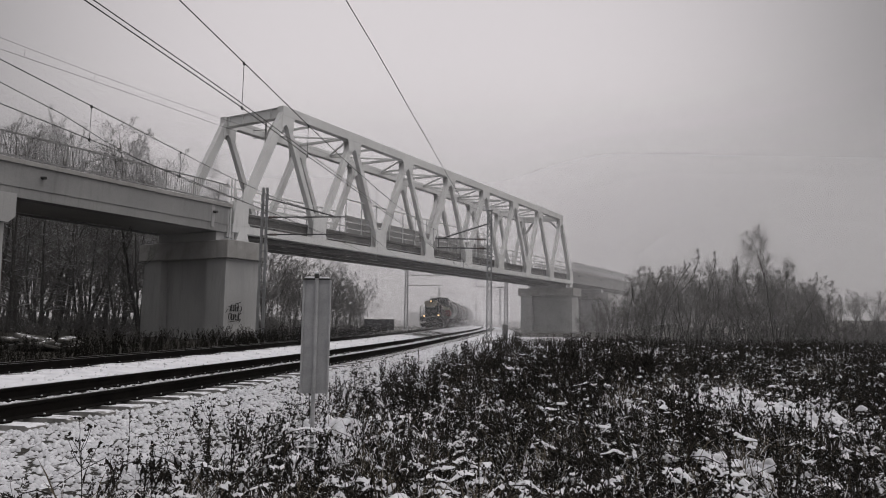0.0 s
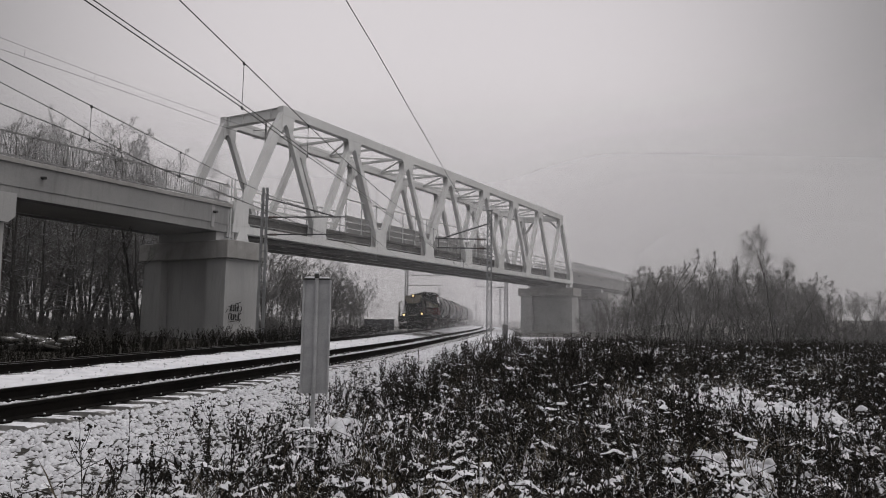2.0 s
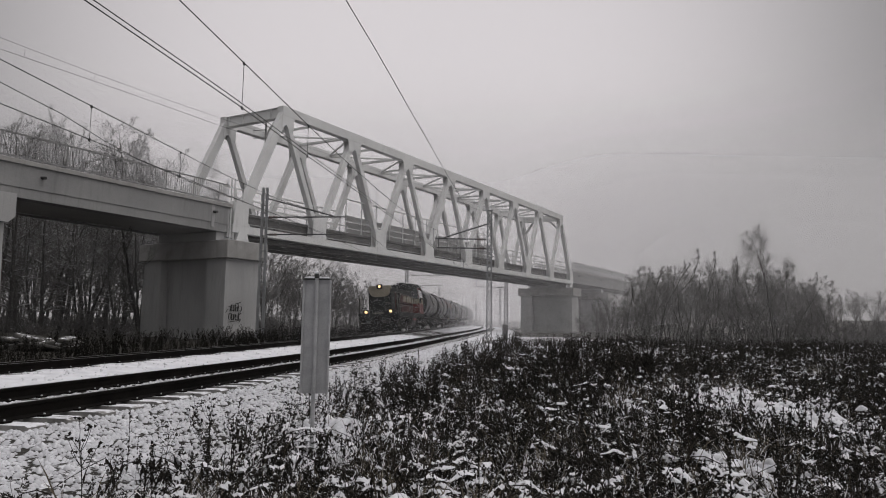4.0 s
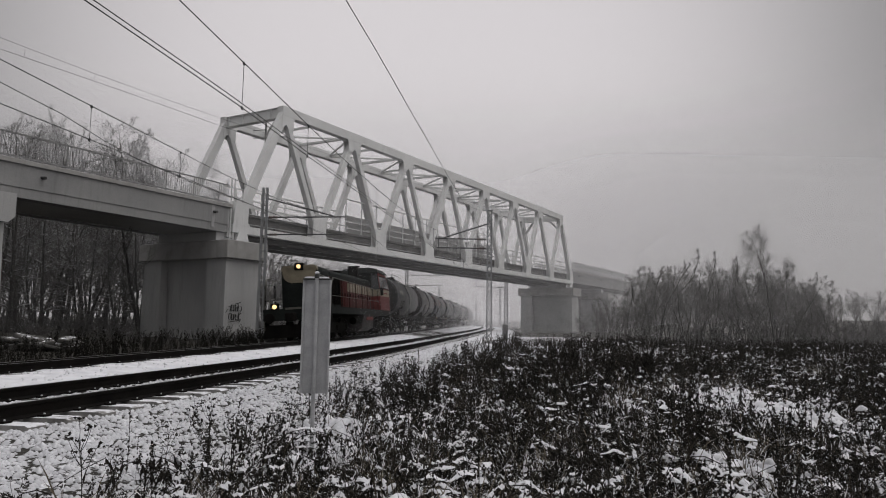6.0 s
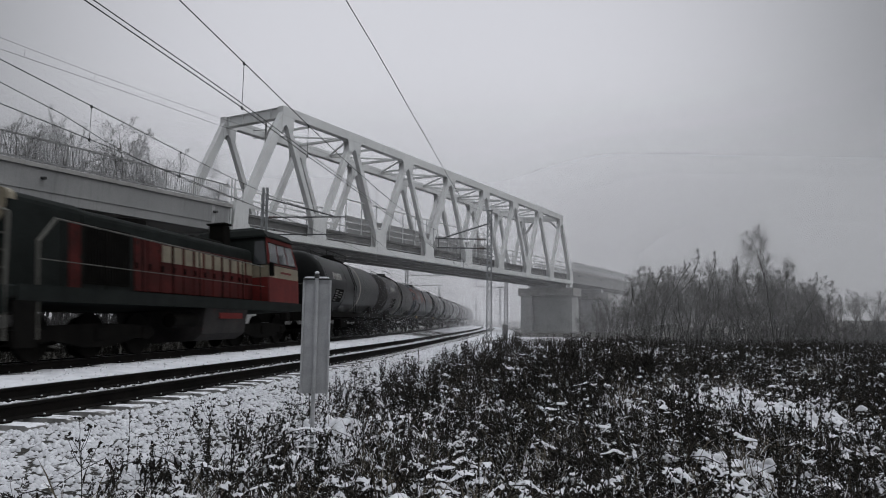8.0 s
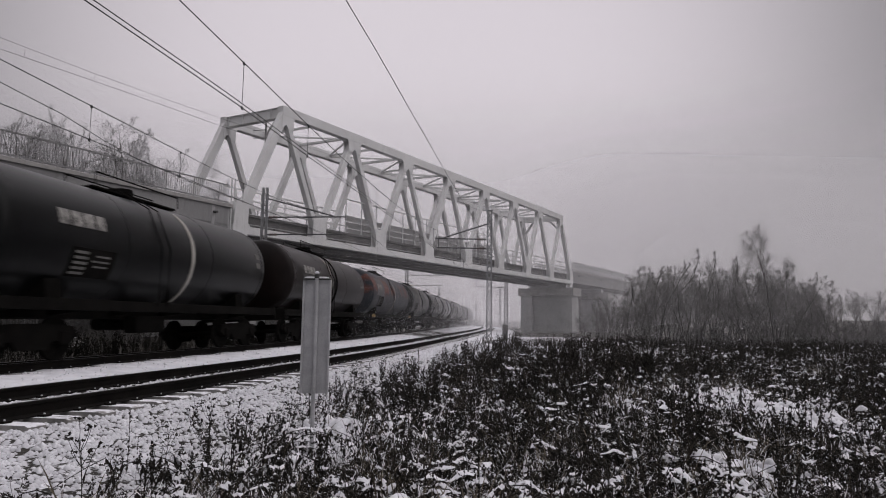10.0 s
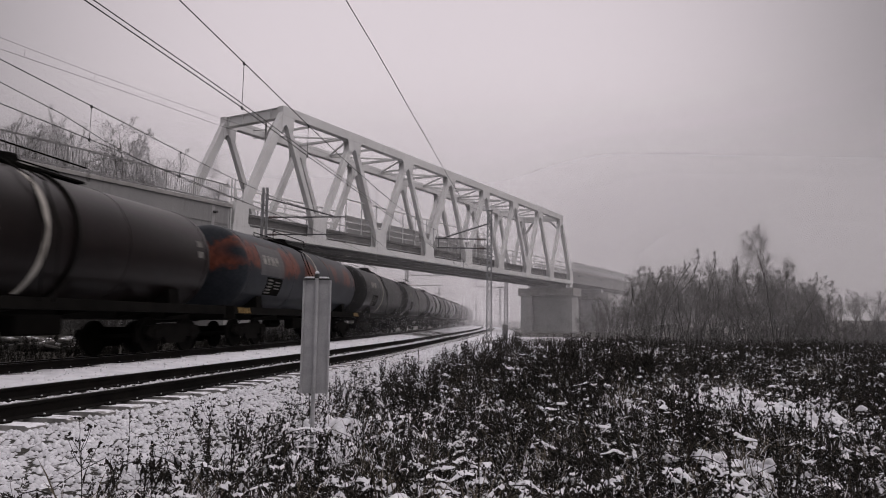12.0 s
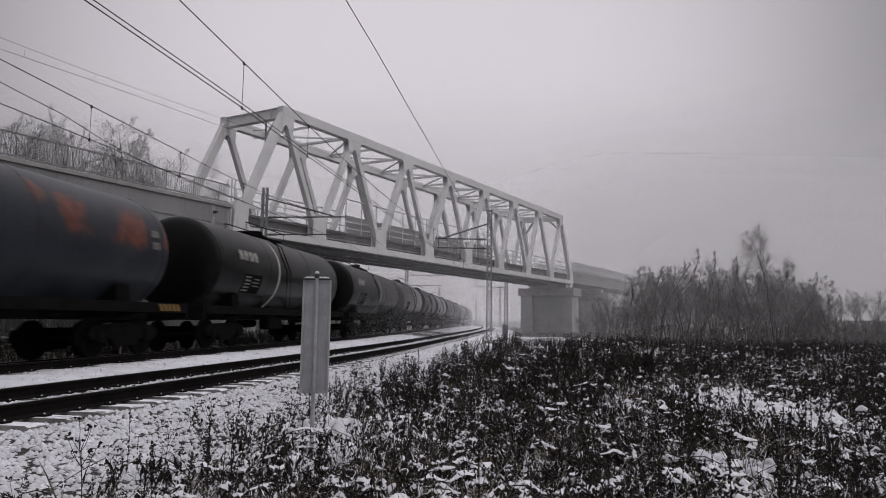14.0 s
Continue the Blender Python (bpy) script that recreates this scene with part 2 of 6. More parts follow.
# ---- mesh helpers ----
class Shape:
    """Collects vertices and faces of one mesh."""

    def __init__(self):
        self.v, self.f = [], []

    def add(self, verts, faces, m=None):
        o = len(self.v)
        self.v += [tuple(m @ Vector(p)) for p in verts] if m is not None else [tuple(p) for p in verts]
        self.f += [tuple(i + o for i in f) for f in faces]
        return self

    def box(self, x0, x1, y0, y1, z0, z1, m=None, c=0.0):
        """A box with, if c is given, chamfered edges all round."""
        if c <= 0:
            vs = [(x, y, z) for z in (z0, z1) for y in (y0, y1) for x in (x0, x1)]
            return self.add(vs, [(0, 2, 3, 1), (4, 5, 7, 6), (0, 1, 5, 4), (2, 6, 7, 3), (0, 4, 6, 2), (1, 3, 7, 5)], m)
        rings = []
        for z, i in ((z0, c), (z0 + c, 0), (z1 - c, 0), (z1, c)):
            a, b2, d, e2 = x0 + i, x1 - i, y0 + i, y1 - i
            rings.append([(a + c, d, z), (b2 - c, d, z), (b2, d + c, z), (b2, e2 - c, z), (b2 - c, e2, z), (a + c, e2, z), (a, e2 - c, z), (a, d + c, z)])
        return self.loft(rings, m)

    def loft(self, rings, m=None, close=True, caps=True):
        k = len(rings[0])
        vs = [p for r in rings for p in r]
        fs = []
        for i in range(len(rings) - 1):
            for j in range(k if close else k - 1):
                a, b2 = i * k + j, i * k + (j + 1) % k
                fs.append((a, b2, b2 + k, a + k))
        if caps:
            fs += [tuple(range(k))[::-1], tuple(range((len(rings) - 1) * k, len(rings) * k))]
        return self.add(vs, fs, m)

    def beam(self, p, q, w, h, up=(0, 0, 1), c=0.0):
        """A bar of section w by h from p to q; h lies towards up."""
        p, q = Vector(p), Vector(q)
        d = (q - p).normalized()
        side = d.cross(Vector(up))
        if side.length < 1e-4:
            side = d.cross(Vector((1, 0, 0)))
        side.normalize()
        u = side.cross(d)
        if c > 0:
            sec = [(-w / 2 + c, -h / 2), (w / 2 - c, -h / 2), (w / 2, -h / 2 + c), (w / 2, h / 2 - c),
                   (w / 2 - c, h / 2), (-w / 2 + c, h / 2), (-w / 2, h / 2 - c), (-w / 2, -h / 2 + c)]
        else:
            sec = [(-w / 2, -h / 2), (w / 2, -h / 2), (w / 2, h / 2), (-w / 2, h / 2)]
        return self.loft([[o + side * a + u * b2 for a, b2 in sec] for o in (p, q)])

    def tube(self, pts, r, n=6, r2=None):
        """A round bar through pts, tapering from r to r2."""
        pts = [Vector(p) for p in pts]
        rings = []
        r2 = r if r2 is None else r2
        for i, p in enumerate(pts):
            d = (pts[min(i + 1, len(pts) - 1)] - pts[max(i - 1, 0)]).normalized()
            a = d.cross(Vector((0, 0, 1)))
            if a.length < 1e-3:
                a = d.cross(Vector((1, 0, 0)))
            a.normalize()
            b2 = d.cross(a)
            rr = r + (r2 - r) * i / max(1, len(pts) - 1)
            rings.append([p + (a * math.cos(2 * math.pi * j / n) + b2 * math.sin(2 * math.pi * j / n)) * rr for j in range(n)])
        return self.loft(rings)

    def lathe(self, prof, n=24, m=None):
        """Turns (radius, height) pairs about z."""
        rings = [[(r * math.cos(2 * math.pi * j / n), r * math.sin(2 * math.pi * j / n), z) for j in range(n)] for r, z in prof]
        return self.loft(rings, m)

    def prism(self, outline, y0, y1, m=None):
        """An outline of (x, z) pairs between two y."""
        return self.loft([[(x, y, z) for x, z in outline] for y in (y0, y1)], m)

    def mesh(self, name, material, smooth=False):
        me = bpy.data.meshes.new(name)
        me.from_pydata(self.v, [], self.f)
        me.materials.append(material)
        bm = bmesh.new()
        bm.from_mesh(me)
        bmesh.ops.recalc_face_normals(bm, faces=bm.faces)
        bm.to_mesh(me)
        bm.free()
        if smooth:
            me.polygons.foreach_set("use_smooth", [True] * len(me.polygons))
        return me


def part(name, shape, material, parent, label="", smooth=False, m=None):
    me = shape.mesh(name, material, smooth) if isinstance(shape, Shape) else shape
    ob = new(name, me)
    if parent is not None:
        ob.parent = parent
    if m is not None:
        ob.matrix_basis = m
    if label:
        ob["label"] = label
    return ob


def thing(name, m, label, category, group="", kind=""):
    ob = new(name)
    ob.empty_display_size = 0.3
    ob.matrix_basis = m
    return tagged(ob, label, category, group, kind)


def raw_mesh(name, verts, faces, material):
    me = bpy.data.meshes.new(name)
    me.from_pydata(verts, [], faces)
    me.materials.append(material)
    return me


# ---- the two tracks: headings along their length, in degrees from +y towards +x ----
def centre_line(x0, table):
    ss = np.arange(-80.0, 420.0, 0.5)
    hd = np.radians(np.interp(ss, [a for a, _ in table], [b2 for _, b2 in table]))
    xs = np.concatenate([[0], np.cumsum(np.sin((hd[1:] + hd[:-1]) / 2) * 0.5)])
    ys = np.concatenate([[0], np.cumsum(np.cos((hd[1:] + hd[:-1]) / 2) * 0.5)])
    i0 = int(np.argmin(abs(ss)))
    return ss, xs - xs[i0] + x0, ys - ys[i0], hd


NEAR = centre_line(-7.635, [(-80, 30), (-20, 20.5), (0, 14.27), (10, 11.58), (20, 9.53), (30, 8.1), (40, 7.29), (50, 7.1),
                            (60, 7.1), (80, 6.3), (110, 4.6), (150, 2), (200, -8), (300, -30), (420, -50)])
FAR = centre_line(-11.876, [(-80, 24), (-20, 14.6), (0, 11.36), (10, 9.85), (20, 8.55), (30, 7.45), (40, 6.51), (50, 5.8), (60, 5.19),
                            (80, 4.6), (100, 4.9), (150, 5.6), (180, 4), (220, -4), (300, -22), (420, -48)])
CANT_NEAR, CANT_FAR = 0.0125, 0.067


def on_track(line, s, off=0.0):
    """x, y and heading at the distance s; off metres to its right."""
    x, y, h = (float(np.interp(s, line[0], line[i])) for i in (1, 2, 3))
    return x + off * math.cos(h), y - off * math.sin(h), h


def beside(line, x, y):
    """Signed distance of points from a track, to its right."""
    x, y = np.atleast_1d(x), np.atleast_1d(y)
    best = np.full(x.shape, 1e9)
    out = np.zeros(x.shape)
    for i in range(0, len(line[0]), 4):
        dx, dy = x - line[1][i], y - line[2][i]
        q = dx * dx + dy * dy
        k = q < best
        best = np.where(k, q, best)
        side = np.sign(dx * math.cos(line[3][i]) - dy * math.sin(line[3][i]))
        out = np.where(k, side * np.sqrt(q), out)
    return out


def lattice(x, y, seed=0.0):
    """Smooth uneven heights, about -1 to 1."""
    a = np.sin(x * 0.61 + 1.3 + seed) * np.cos(y * 0.53 - 0.4 + seed) + 0.6 * np.sin(x * 1.37 - y * 0.9 + 2.1 * seed)
    b2 = 0.5 * np.sin(x * 2.9 + y * 1.7 + seed) * np.cos(y * 2.3 - x * 1.1)
    return (a + b2) / 2.1


def ground_height(x, y):
    x, y = np.asarray(x, float), np.asarray(y, float)
    dn, df = beside(NEAR, x, y), beside(FAR, x, y)
    dn, df = dn.reshape(x.shape), df.reshape(x.shape)
    z = np.where(dn > 0, np.interp(dn, [0, 1.75, 3.6, 6, 9, 16, 40, 80], [-0.23, -0.23, -0.46, -0.60, -0.50, -0.45, -0.6, -1.2]),
                 np.where(df < 0, np.interp(-df, [0, 1.8, 3.2, 6, 20, 60], [-0.25, -0.25, -0.45, -0.5, -0.3, 0.5]),
                          -0.20 + 0.067 * np.interp(df, [0, 1.8, 3.0], [0, 1.8, 0.0]) + 0 * df))
    rough = np.clip((np.maximum(dn, -df) - 2.5) / 4, 0, 1)
    z = z + rough * 0.10 * lattice(x, y) + 0.012 * lattice(x * 5, y * 5, 3.0)
    mound = 0.55 * np.exp(-(((x - 2.6) / 2.6) ** 2 + ((y - 13.5) / 4.5) ** 2))
    hill = 2.4 * np.clip((x - 27) / 22, 0, 1) ** 1.2 * np.clip((y - 44) / 30, 0, 1)
    return z + mound + hill

# ---- ground ----
def build_ground():
    def steps(lo, hi, near_lo, near_hi, fine, n):
        a = np.arange(near_lo, near_hi + fine / 2, fine)
        g = np.geomspace(1, 1 + (hi - near_hi), n) - 1 + near_hi
        h = near_lo - (np.geomspace(1, 1 + (near_lo - lo), n) - 1)
        return np.concatenate([h[::-1][:-1], a, g[1:]])
    xs = steps(-900, 900, -16, 14, 0.16, 46)
    ys = steps(-300, 1500, 2, 34, 0.16, 60)
    gx, gy = np.meshgrid(xs, ys)
    gz = ground_height(gx, gy)
    nx, ny = len(xs), len(ys)
    verts = np.stack([gx, gy, gz], -1).reshape(-1, 3)
    i = np.arange(nx * ny).reshape(ny, nx)
    faces = np.stack([i[:-1, :-1], i[:-1, 1:], i[1:, 1:], i[1:, :-1]], -1).reshape(-1, 4)
    me = raw_mesh("ground", verts.tolist(), faces.tolist(), GROUND)
    me.polygons.foreach_set("use_smooth", [True] * len(me.polygons))
    dn, df = beside(NEAR, gx, gy).reshape(gx.shape), beside(FAR, gx, gy).reshape(gx.shape)
    bare = np.interp(dn, [2.0, 4.5, 6.5, 12], [0.30, 0.34, 0.44, 0.46])
    bare = np.where((dn < 2) & (df > -1.7), 0.26, bare)
    bare = np.where(df <= -1.7, 0.90, bare)
    bare = np.where(df <= -5.0, 1.0, bare)
    bare = np.where((gy > 70) & (dn > 4), 0.62, bare)
    bare = np.where((gx > 14) & (gy > 38), 1.0, bare)
    # dark soil under the ballast lumps doubles as shade in their gaps
    bare = np.where((dn > 1.2) & (dn < 4.2) & (gy < 24), 0.52, bare)
    bare = np.where((dn < -1.3) & (df > 1.3) & (gy > 52) & (gy < 70), 0.52, bare)
    bare = np.where(((gx - 5.0) / 1.2) ** 2 + ((gy - 10.6) / 1.5) ** 2 < 1, 0.38, bare)
    for d in (dn, df):      # barer, darker strip along each rail
        bare = np.where((abs(abs(d) - 0.7975) < 0.2) & (gy < 60), 0.66, bare)
    at = me.attributes.new("bare", "FLOAT", "POINT")
    at.data.foreach_set("value", bare.reshape(-1).astype(np.float32))
    tagged(new("ground", me), "snow-dusted ground with gravel and dead grass", "ground", kind="structure")


build_ground()


# ---- tracks ----
RAIL_SECTION = [(-0.075, -0.18), (0.075, -0.18), (0.075, -0.168), (0.012, -0.145), (0.010, -0.045), (0.036, -0.035), (0.0375, -0.006),
                (0.030, 0.0), (-0.030, 0.0), (-0.0375, -0.006), (-0.036, -0.035), (-0.010, -0.045), (-0.012, -0.145), (-0.075, -0.168)]


def build_track(line, cant, name, label, s_max):
    track = thing(name, pose(0, 0, 0), label, "railway track", kind="structure")
    for side in (-0.7975, 0.7975):
        web, top = Shape(), Shape()
        rings, crown = [], []
        for s in list(np.arange(-40, 60, 1.0)) + list(np.arange(60, s_max, 3.0)):
            x, y, h = on_track(line, s, side)
            c, sn = math.cos(h), math.sin(h)
            z0 = side * cant
            rings.append([(x + a * c, y - a * sn, z0 + b2) for a, b2 in RAIL_SECTION])
            crown.append([(x + a * c, y - a * sn, z0 + b2) for a, b2 in ((-0.024, -0.002), (0.024, -0.002), (0.024, 0.0025), (-0.024, 0.0025))])
        web.loft(rings)
        top.loft(crown)
        rail = part("rail", web, RAIL, track)
        part("running_surface", top, RAIL_TOP, rail)
    sl = Shape()
    outline = [(-1.35, 0.0), (-1.3, 0.02), (-0.62, 0.02), (-0.45, -0.03), (0.45, -0.03), (0.62, 0.02), (1.3, 0.02), (1.35, 0.0), (1.35, -0.2), (-1.35, -0.2)]
    sl.prism(outline, -0.13, 0.13)
    clip = Shape()
    for sx in (-0.7975, 0.7975):
        for o in (-0.12, 0.12):
            clip.box(sx + o - 0.05, sx + o + 0.05, -0.06, 0.06, 0.0, 0.045)
    speck = Shape()
    for sx in (-0.7975, 0.7975):
        speck.lathe([(0.012, 0.045), (0.014, 0.052), (0.008, 0.060), (0.002, 0.062)], 6, Matrix.Translation((sx + 0.12, 0.0, 0)))
    ms = speck.mesh("snow_speck", SNOWCLUMP, True)
    me, mc = sl.mesh("sleeper", SLEEPER), clip.mesh("rail_clips", RAIL)
    count = 0
    for s in np.arange(-8, 150, 0.58):
        if count >= 270:
            break
        count += 1
        x, y, h = on_track(line, s)
        m = pose(x, y, -0.205, 0, -math.degrees(cant), -math.degrees(h))
        ob = part("sleeper", me, None, track, m=m)
        if s < 30:
            clips = part("rail_clips", mc, None, ob)
            part("snow_speck", ms, None, clips)
    return track


build_track(NEAR, CANT_NEAR, "railway_track", "dark rusty rails on snow-covered concrete sleepers", 330)
build_track(FAR, CANT_FAR, "railway_track", "dark rails on snowy sleepers, canted into the curve", 330)


def scatter_mesh(templates, places, name, material, seed=1):
    """Merges many small copies into one mesh: places hold x, y, z, scale, turn, lean and lean direction."""
    rng = np.random.default_rng(seed)
    vs, fs, o = [], [], 0
    for x, y, z, sc, turn, lean, way in places:
        tv, tf = templates[int(rng.integers(len(templates)))]
        c, s = math.cos(turn), math.sin(turn)
        p = np.empty_like(tv)
        p[:, 0] = (tv[:, 0] * c - tv[:, 1] * s)
        p[:, 1] = (tv[:, 0] * s + tv[:, 1] * c)
        p[:, 2] = tv[:, 2]
        p[:, 0] += p[:, 2] * lean * math.cos(way)
        p[:, 1] += p[:, 2] * lean * math.sin(way)
        vs.append(p * sc + (x, y, z))
        fs += [tuple(i + o for i in f) for f in tf]
        o += len(tv)
    me = raw_mesh(name, np.concatenate(vs).tolist(), fs, material)
    return me


def lump_templates(rng, k=10):
    """Stones rounded by the snow that lies on them."""
    out = []
    for _ in range(k):
        n, m = 7, 3
        ph = rng.uniform(0, 6.28, 2)
        v, f = [], []
        for i in range(m):
            e = -0.5 + (math.pi / 2 + 0.35) * i / (m - 1)
            for j in range(n):
                a = 2 * math.pi * j / n
                q = 1 + 0.2 * math.sin(2 * a + ph[0]) + 0.12 * math.sin(3 * a + ph[1]) + rng.uniform(-0.2, 0.2)
                v.append((math.cos(e) * math.cos(a) * q, math.cos(e) * math.sin(a) * q * 0.85, 1.05 * math.sin(e)))
        for i in range(m - 1):
            for j in range(n):
                p, r = i * n + j, i * n + (j + 1) % n
                f.append((p, r, r + n, p + n))
        out.append((np.array(v), f))
    return out


def build_ballast():
    rng = np.random.default_rng(5)
    n = 32000
    s = 2.5 + 40 * rng.uniform(0, 1, n) ** 2.1
    off = rng.choice([0, 1, 2], n, p=[0.84, 0.13, 0.03])
    d = np.where(off == 0, rng.uniform(1.15, 4.3, n), np.where(off == 1, rng.uniform(-0.6, 0.6, n), rng.uniform(-3.4, -1.1, n)))
    xs, ys, hs = (np.interp(s, NEAR[0], NEAR[i]) for i in (1, 2, 3))
    x, y = xs + d * np.cos(hs), ys - d * np.sin(hs)
    z = ground_height(x, y)
    r = rng.uniform(0.017, 0.043, n) * np.interp(s, [0, 12, 40], [0.9, 1.1, 1.5])
    places = zip(x, y, z + r * rng.uniform(-0.6, 0.05, n), r, rng.uniform(0, 6.3, n), rng.uniform(0, 0.35, n), rng.uniform(0, 6.3, n))
    me = scatter_mesh(lump_templates(rng), places, "ballast_stones", STONE, 2)
    me.polygons.foreach_set("use_smooth", [True] * len(me.polygons))
    tagged(new("ballast_stones", me), "crushed-stone ballast rounded by a cover of snow", "gravel", kind="stuff")


build_ballast()

# ---- truss bridge: x along it, y towards its other side, z up from rail level ----
B_AT = pose(-13.6855, 45.0323, 0, 0, 0, 59.924)
PANEL, SPAN, WIDE = 8.1, 64.8, 5.9
Z_TOP, Z_LOW = 15.88, 7.19


def build_truss():
    bridge = thing("truss_bridge", B_AT, "light grey steel through-truss railway bridge over the tracks", "bridge")
    for y in (0.0, WIDE):
        lo = Shape().box(-0.5, SPAN + 0.6, y - 0.26, y + 0.26, Z_LOW - 0.64, Z_LOW - 0.11, c=0.03)
        part("bottom_chord", lo, STEEL_GREY, bridge)
        part("top_chord", Shape().box(3.7, SPAN - 3.7, y - 0.28, y + 0.28, Z_TOP - 0.36, Z_TOP + 0.36, c=0.03), STEEL_GREY, bridge)
        for i in range(8):
            t = (PANEL * (i + 0.5), y, Z_TOP - 0.1)
            for k, b in enumerate(((PANEL * i, y, Z_LOW), (PANEL * (i + 1), y, Z_LOW))):
                end = (i == 0 and k == 0) or (i == 7 and k == 1)
                w = 0.62 if end else (0.5 if (k == 0) else 0.42)
                part("end_post" if end else "diagonal", Shape().beam(b, t, 0.46 if end else 0.40, w, up=(1, 0, 0.1), c=0.02), STEEL_GREY, bridge)
        for i in range(9):
            x = PANEL * i
            g = [(x - 1.0, Z_LOW - 0.13), (x - 0.84, Z_LOW - 0.06), (x - 0.76, Z_LOW + 0.1), (x - 0.75, Z_LOW + 1.1), (x - 0.68, Z_LOW + 1.5),
                 (x + 0.68, Z_LOW + 1.5), (x + 0.75, Z_LOW + 1.1), (x + 0.76, Z_LOW + 0.1), (x + 0.84, Z_LOW - 0.06), (x + 1.0, Z_LOW - 0.13)]
            if i == 0:
                g = [(x - 0.5, Z_LOW - 0.13), (x - 0.3, Z_LOW + 1.5), (x + 0.8, Z_LOW + 1.5), (x + 0.8, Z_LOW + 0.1), (x + 1.05, Z_LOW - 0.13)]
            if i == 8:
                g = [(x - 1.05, Z_LOW - 0.13), (x - 0.8, Z_LOW + 0.1), (x - 0.8, Z_LOW + 1.5), (x + 0.3, Z_LOW + 1.5), (x + 0.5, Z_LOW - 0.13)]
            for o in (-0.275, 0.245):
                part("gusset_plate", Shape().prism(g, y + o, y + o + 0.03), STEEL_GREY, bridge)
        for i in range(8):
            x = PANEL * (i + 0.5)
            g = [(x - 1.05, Z_TOP - 0.35), (x - 0.86, Z_TOP - 0.45), (x - 0.8, Z_TOP - 0.62), (x - 0.79, Z_TOP - 1.3), (x - 0.32, Z_TOP - 1.3), (x, Z_TOP - 0.98),
                 (x + 0.32, Z_TOP - 1.3), (x + 0.79, Z_TOP - 1.3), (x + 0.8, Z_TOP - 0.62), (x + 0.86, Z_TOP - 0.45), (x + 1.05, Z_TOP - 0.35)]
            lim = (x - 0.42, 1e9) if i == 0 else ((-1e9, x + 0.42) if i == 7 else (-1e9, 1e9))
            g = [(min(max(a, lim[0]), lim[1]), b) for a, b in g]
            for o in (-0.275, 0.245):
                part("gusset_plate", Shape().prism(g, y + o, y + o + 0.03), STEEL_GREY, bridge)
    # portals, top struts and wind bracing
    for x in (PANEL * 0.5, PANEL * 7.5):
        strut = part("portal_strut", Shape().box(x - 0.14, x + 0.14, 0.28, WIDE - 0.28, Z_TOP - 0.42, Z_TOP + 0.28), STEEL_GREY, bridge)
        for z in (Z_TOP - 0.46, Z_TOP + 0.283):
            part("flange", Shape().box(x - 0.25, x + 0.25, 0.285, WIDE - 0.285, z, z + 0.037), STEEL_GREY, strut)
        for k in range(4):
            y = 1.1 + k * 1.41
            part("stiffener", Shape().box(x - 0.23, x + 0.23, y - 0.012, y + 0.012, Z_TOP - 0.418, Z_TOP + 0.28), STEEL_GREY, strut)
        sgn = -1 if x < 30 else 1
        low = (x + sgn * 0.85, Z_TOP - 1.9)
        for y, d in (((0.28, 1), (WIDE - 0.28, -1)) if x > 30 else ()):
            part("portal_knee", Shape().beam((x + sgn * 0.1, y + d * 1.5, Z_TOP - 0.35), (low[0], y, low[1]), 0.2, 0.22), STEEL_GREY, bridge)
    for i in range(1, 7):
        x = PANEL * (i + 0.5)
        part("top_strut", Shape().beam((x, 0.2, Z_TOP + 0.05), (x, WIDE - 0.2, Z_TOP + 0.05), 0.18, 0.2), STEEL_GREY, bridge)
    for i in range(7):
        x = PANEL * (i + 0.5)
        part("wind_brace", Shape().beam((x, 0.2, Z_TOP + 0.05), (x + PANEL / 2, WIDE - 0.2, Z_TOP + 0.05), 0.12, 0.12), STEEL_GREY, bridge)
        part("wind_brace", Shape().beam((x + PANEL, 0.2, Z_TOP - 0.1), (x + PANEL / 2, WIDE - 0.2, Z_TOP - 0.1), 0.12, 0.12), STEEL_GREY, bridge)
        part("top_strut", Shape().beam((x + PANEL / 2, 0.2, Z_TOP + 0.05), (x + PANEL / 2, WIDE - 0.2, Z_TOP + 0.05), 0.15, 0.16), STEEL_GREY, bridge)
    # floor, its base colour darkened to match the dark underside
    for i in range(9):
        x = PANEL * i
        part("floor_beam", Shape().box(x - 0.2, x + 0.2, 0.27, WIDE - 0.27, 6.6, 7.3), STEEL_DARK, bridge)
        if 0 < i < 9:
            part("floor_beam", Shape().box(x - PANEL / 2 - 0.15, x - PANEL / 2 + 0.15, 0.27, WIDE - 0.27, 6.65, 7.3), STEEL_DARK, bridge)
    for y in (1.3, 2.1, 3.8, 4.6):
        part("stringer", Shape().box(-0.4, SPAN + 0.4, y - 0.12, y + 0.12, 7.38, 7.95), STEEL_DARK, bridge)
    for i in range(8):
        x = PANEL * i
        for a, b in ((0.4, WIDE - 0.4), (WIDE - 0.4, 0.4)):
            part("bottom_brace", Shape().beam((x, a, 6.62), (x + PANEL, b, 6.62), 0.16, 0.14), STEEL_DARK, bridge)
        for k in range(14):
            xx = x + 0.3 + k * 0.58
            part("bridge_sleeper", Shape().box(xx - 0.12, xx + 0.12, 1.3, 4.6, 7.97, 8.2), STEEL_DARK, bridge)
    # added dark beams that only fill out the underside's lower outline
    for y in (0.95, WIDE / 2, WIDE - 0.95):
        part("underside_filler", Shape().box(-0.3, SPAN + 0.3, y - 0.1, y + 0.1, 6.22, 6.45), STEEL_DARK, bridge)
    for y in (2.17, 3.73):
        part("bridge_rail", Shape().box(-16, SPAN + 16, y - 0.037, y + 0.037, 8.2, 8.38), RAIL, bridge)
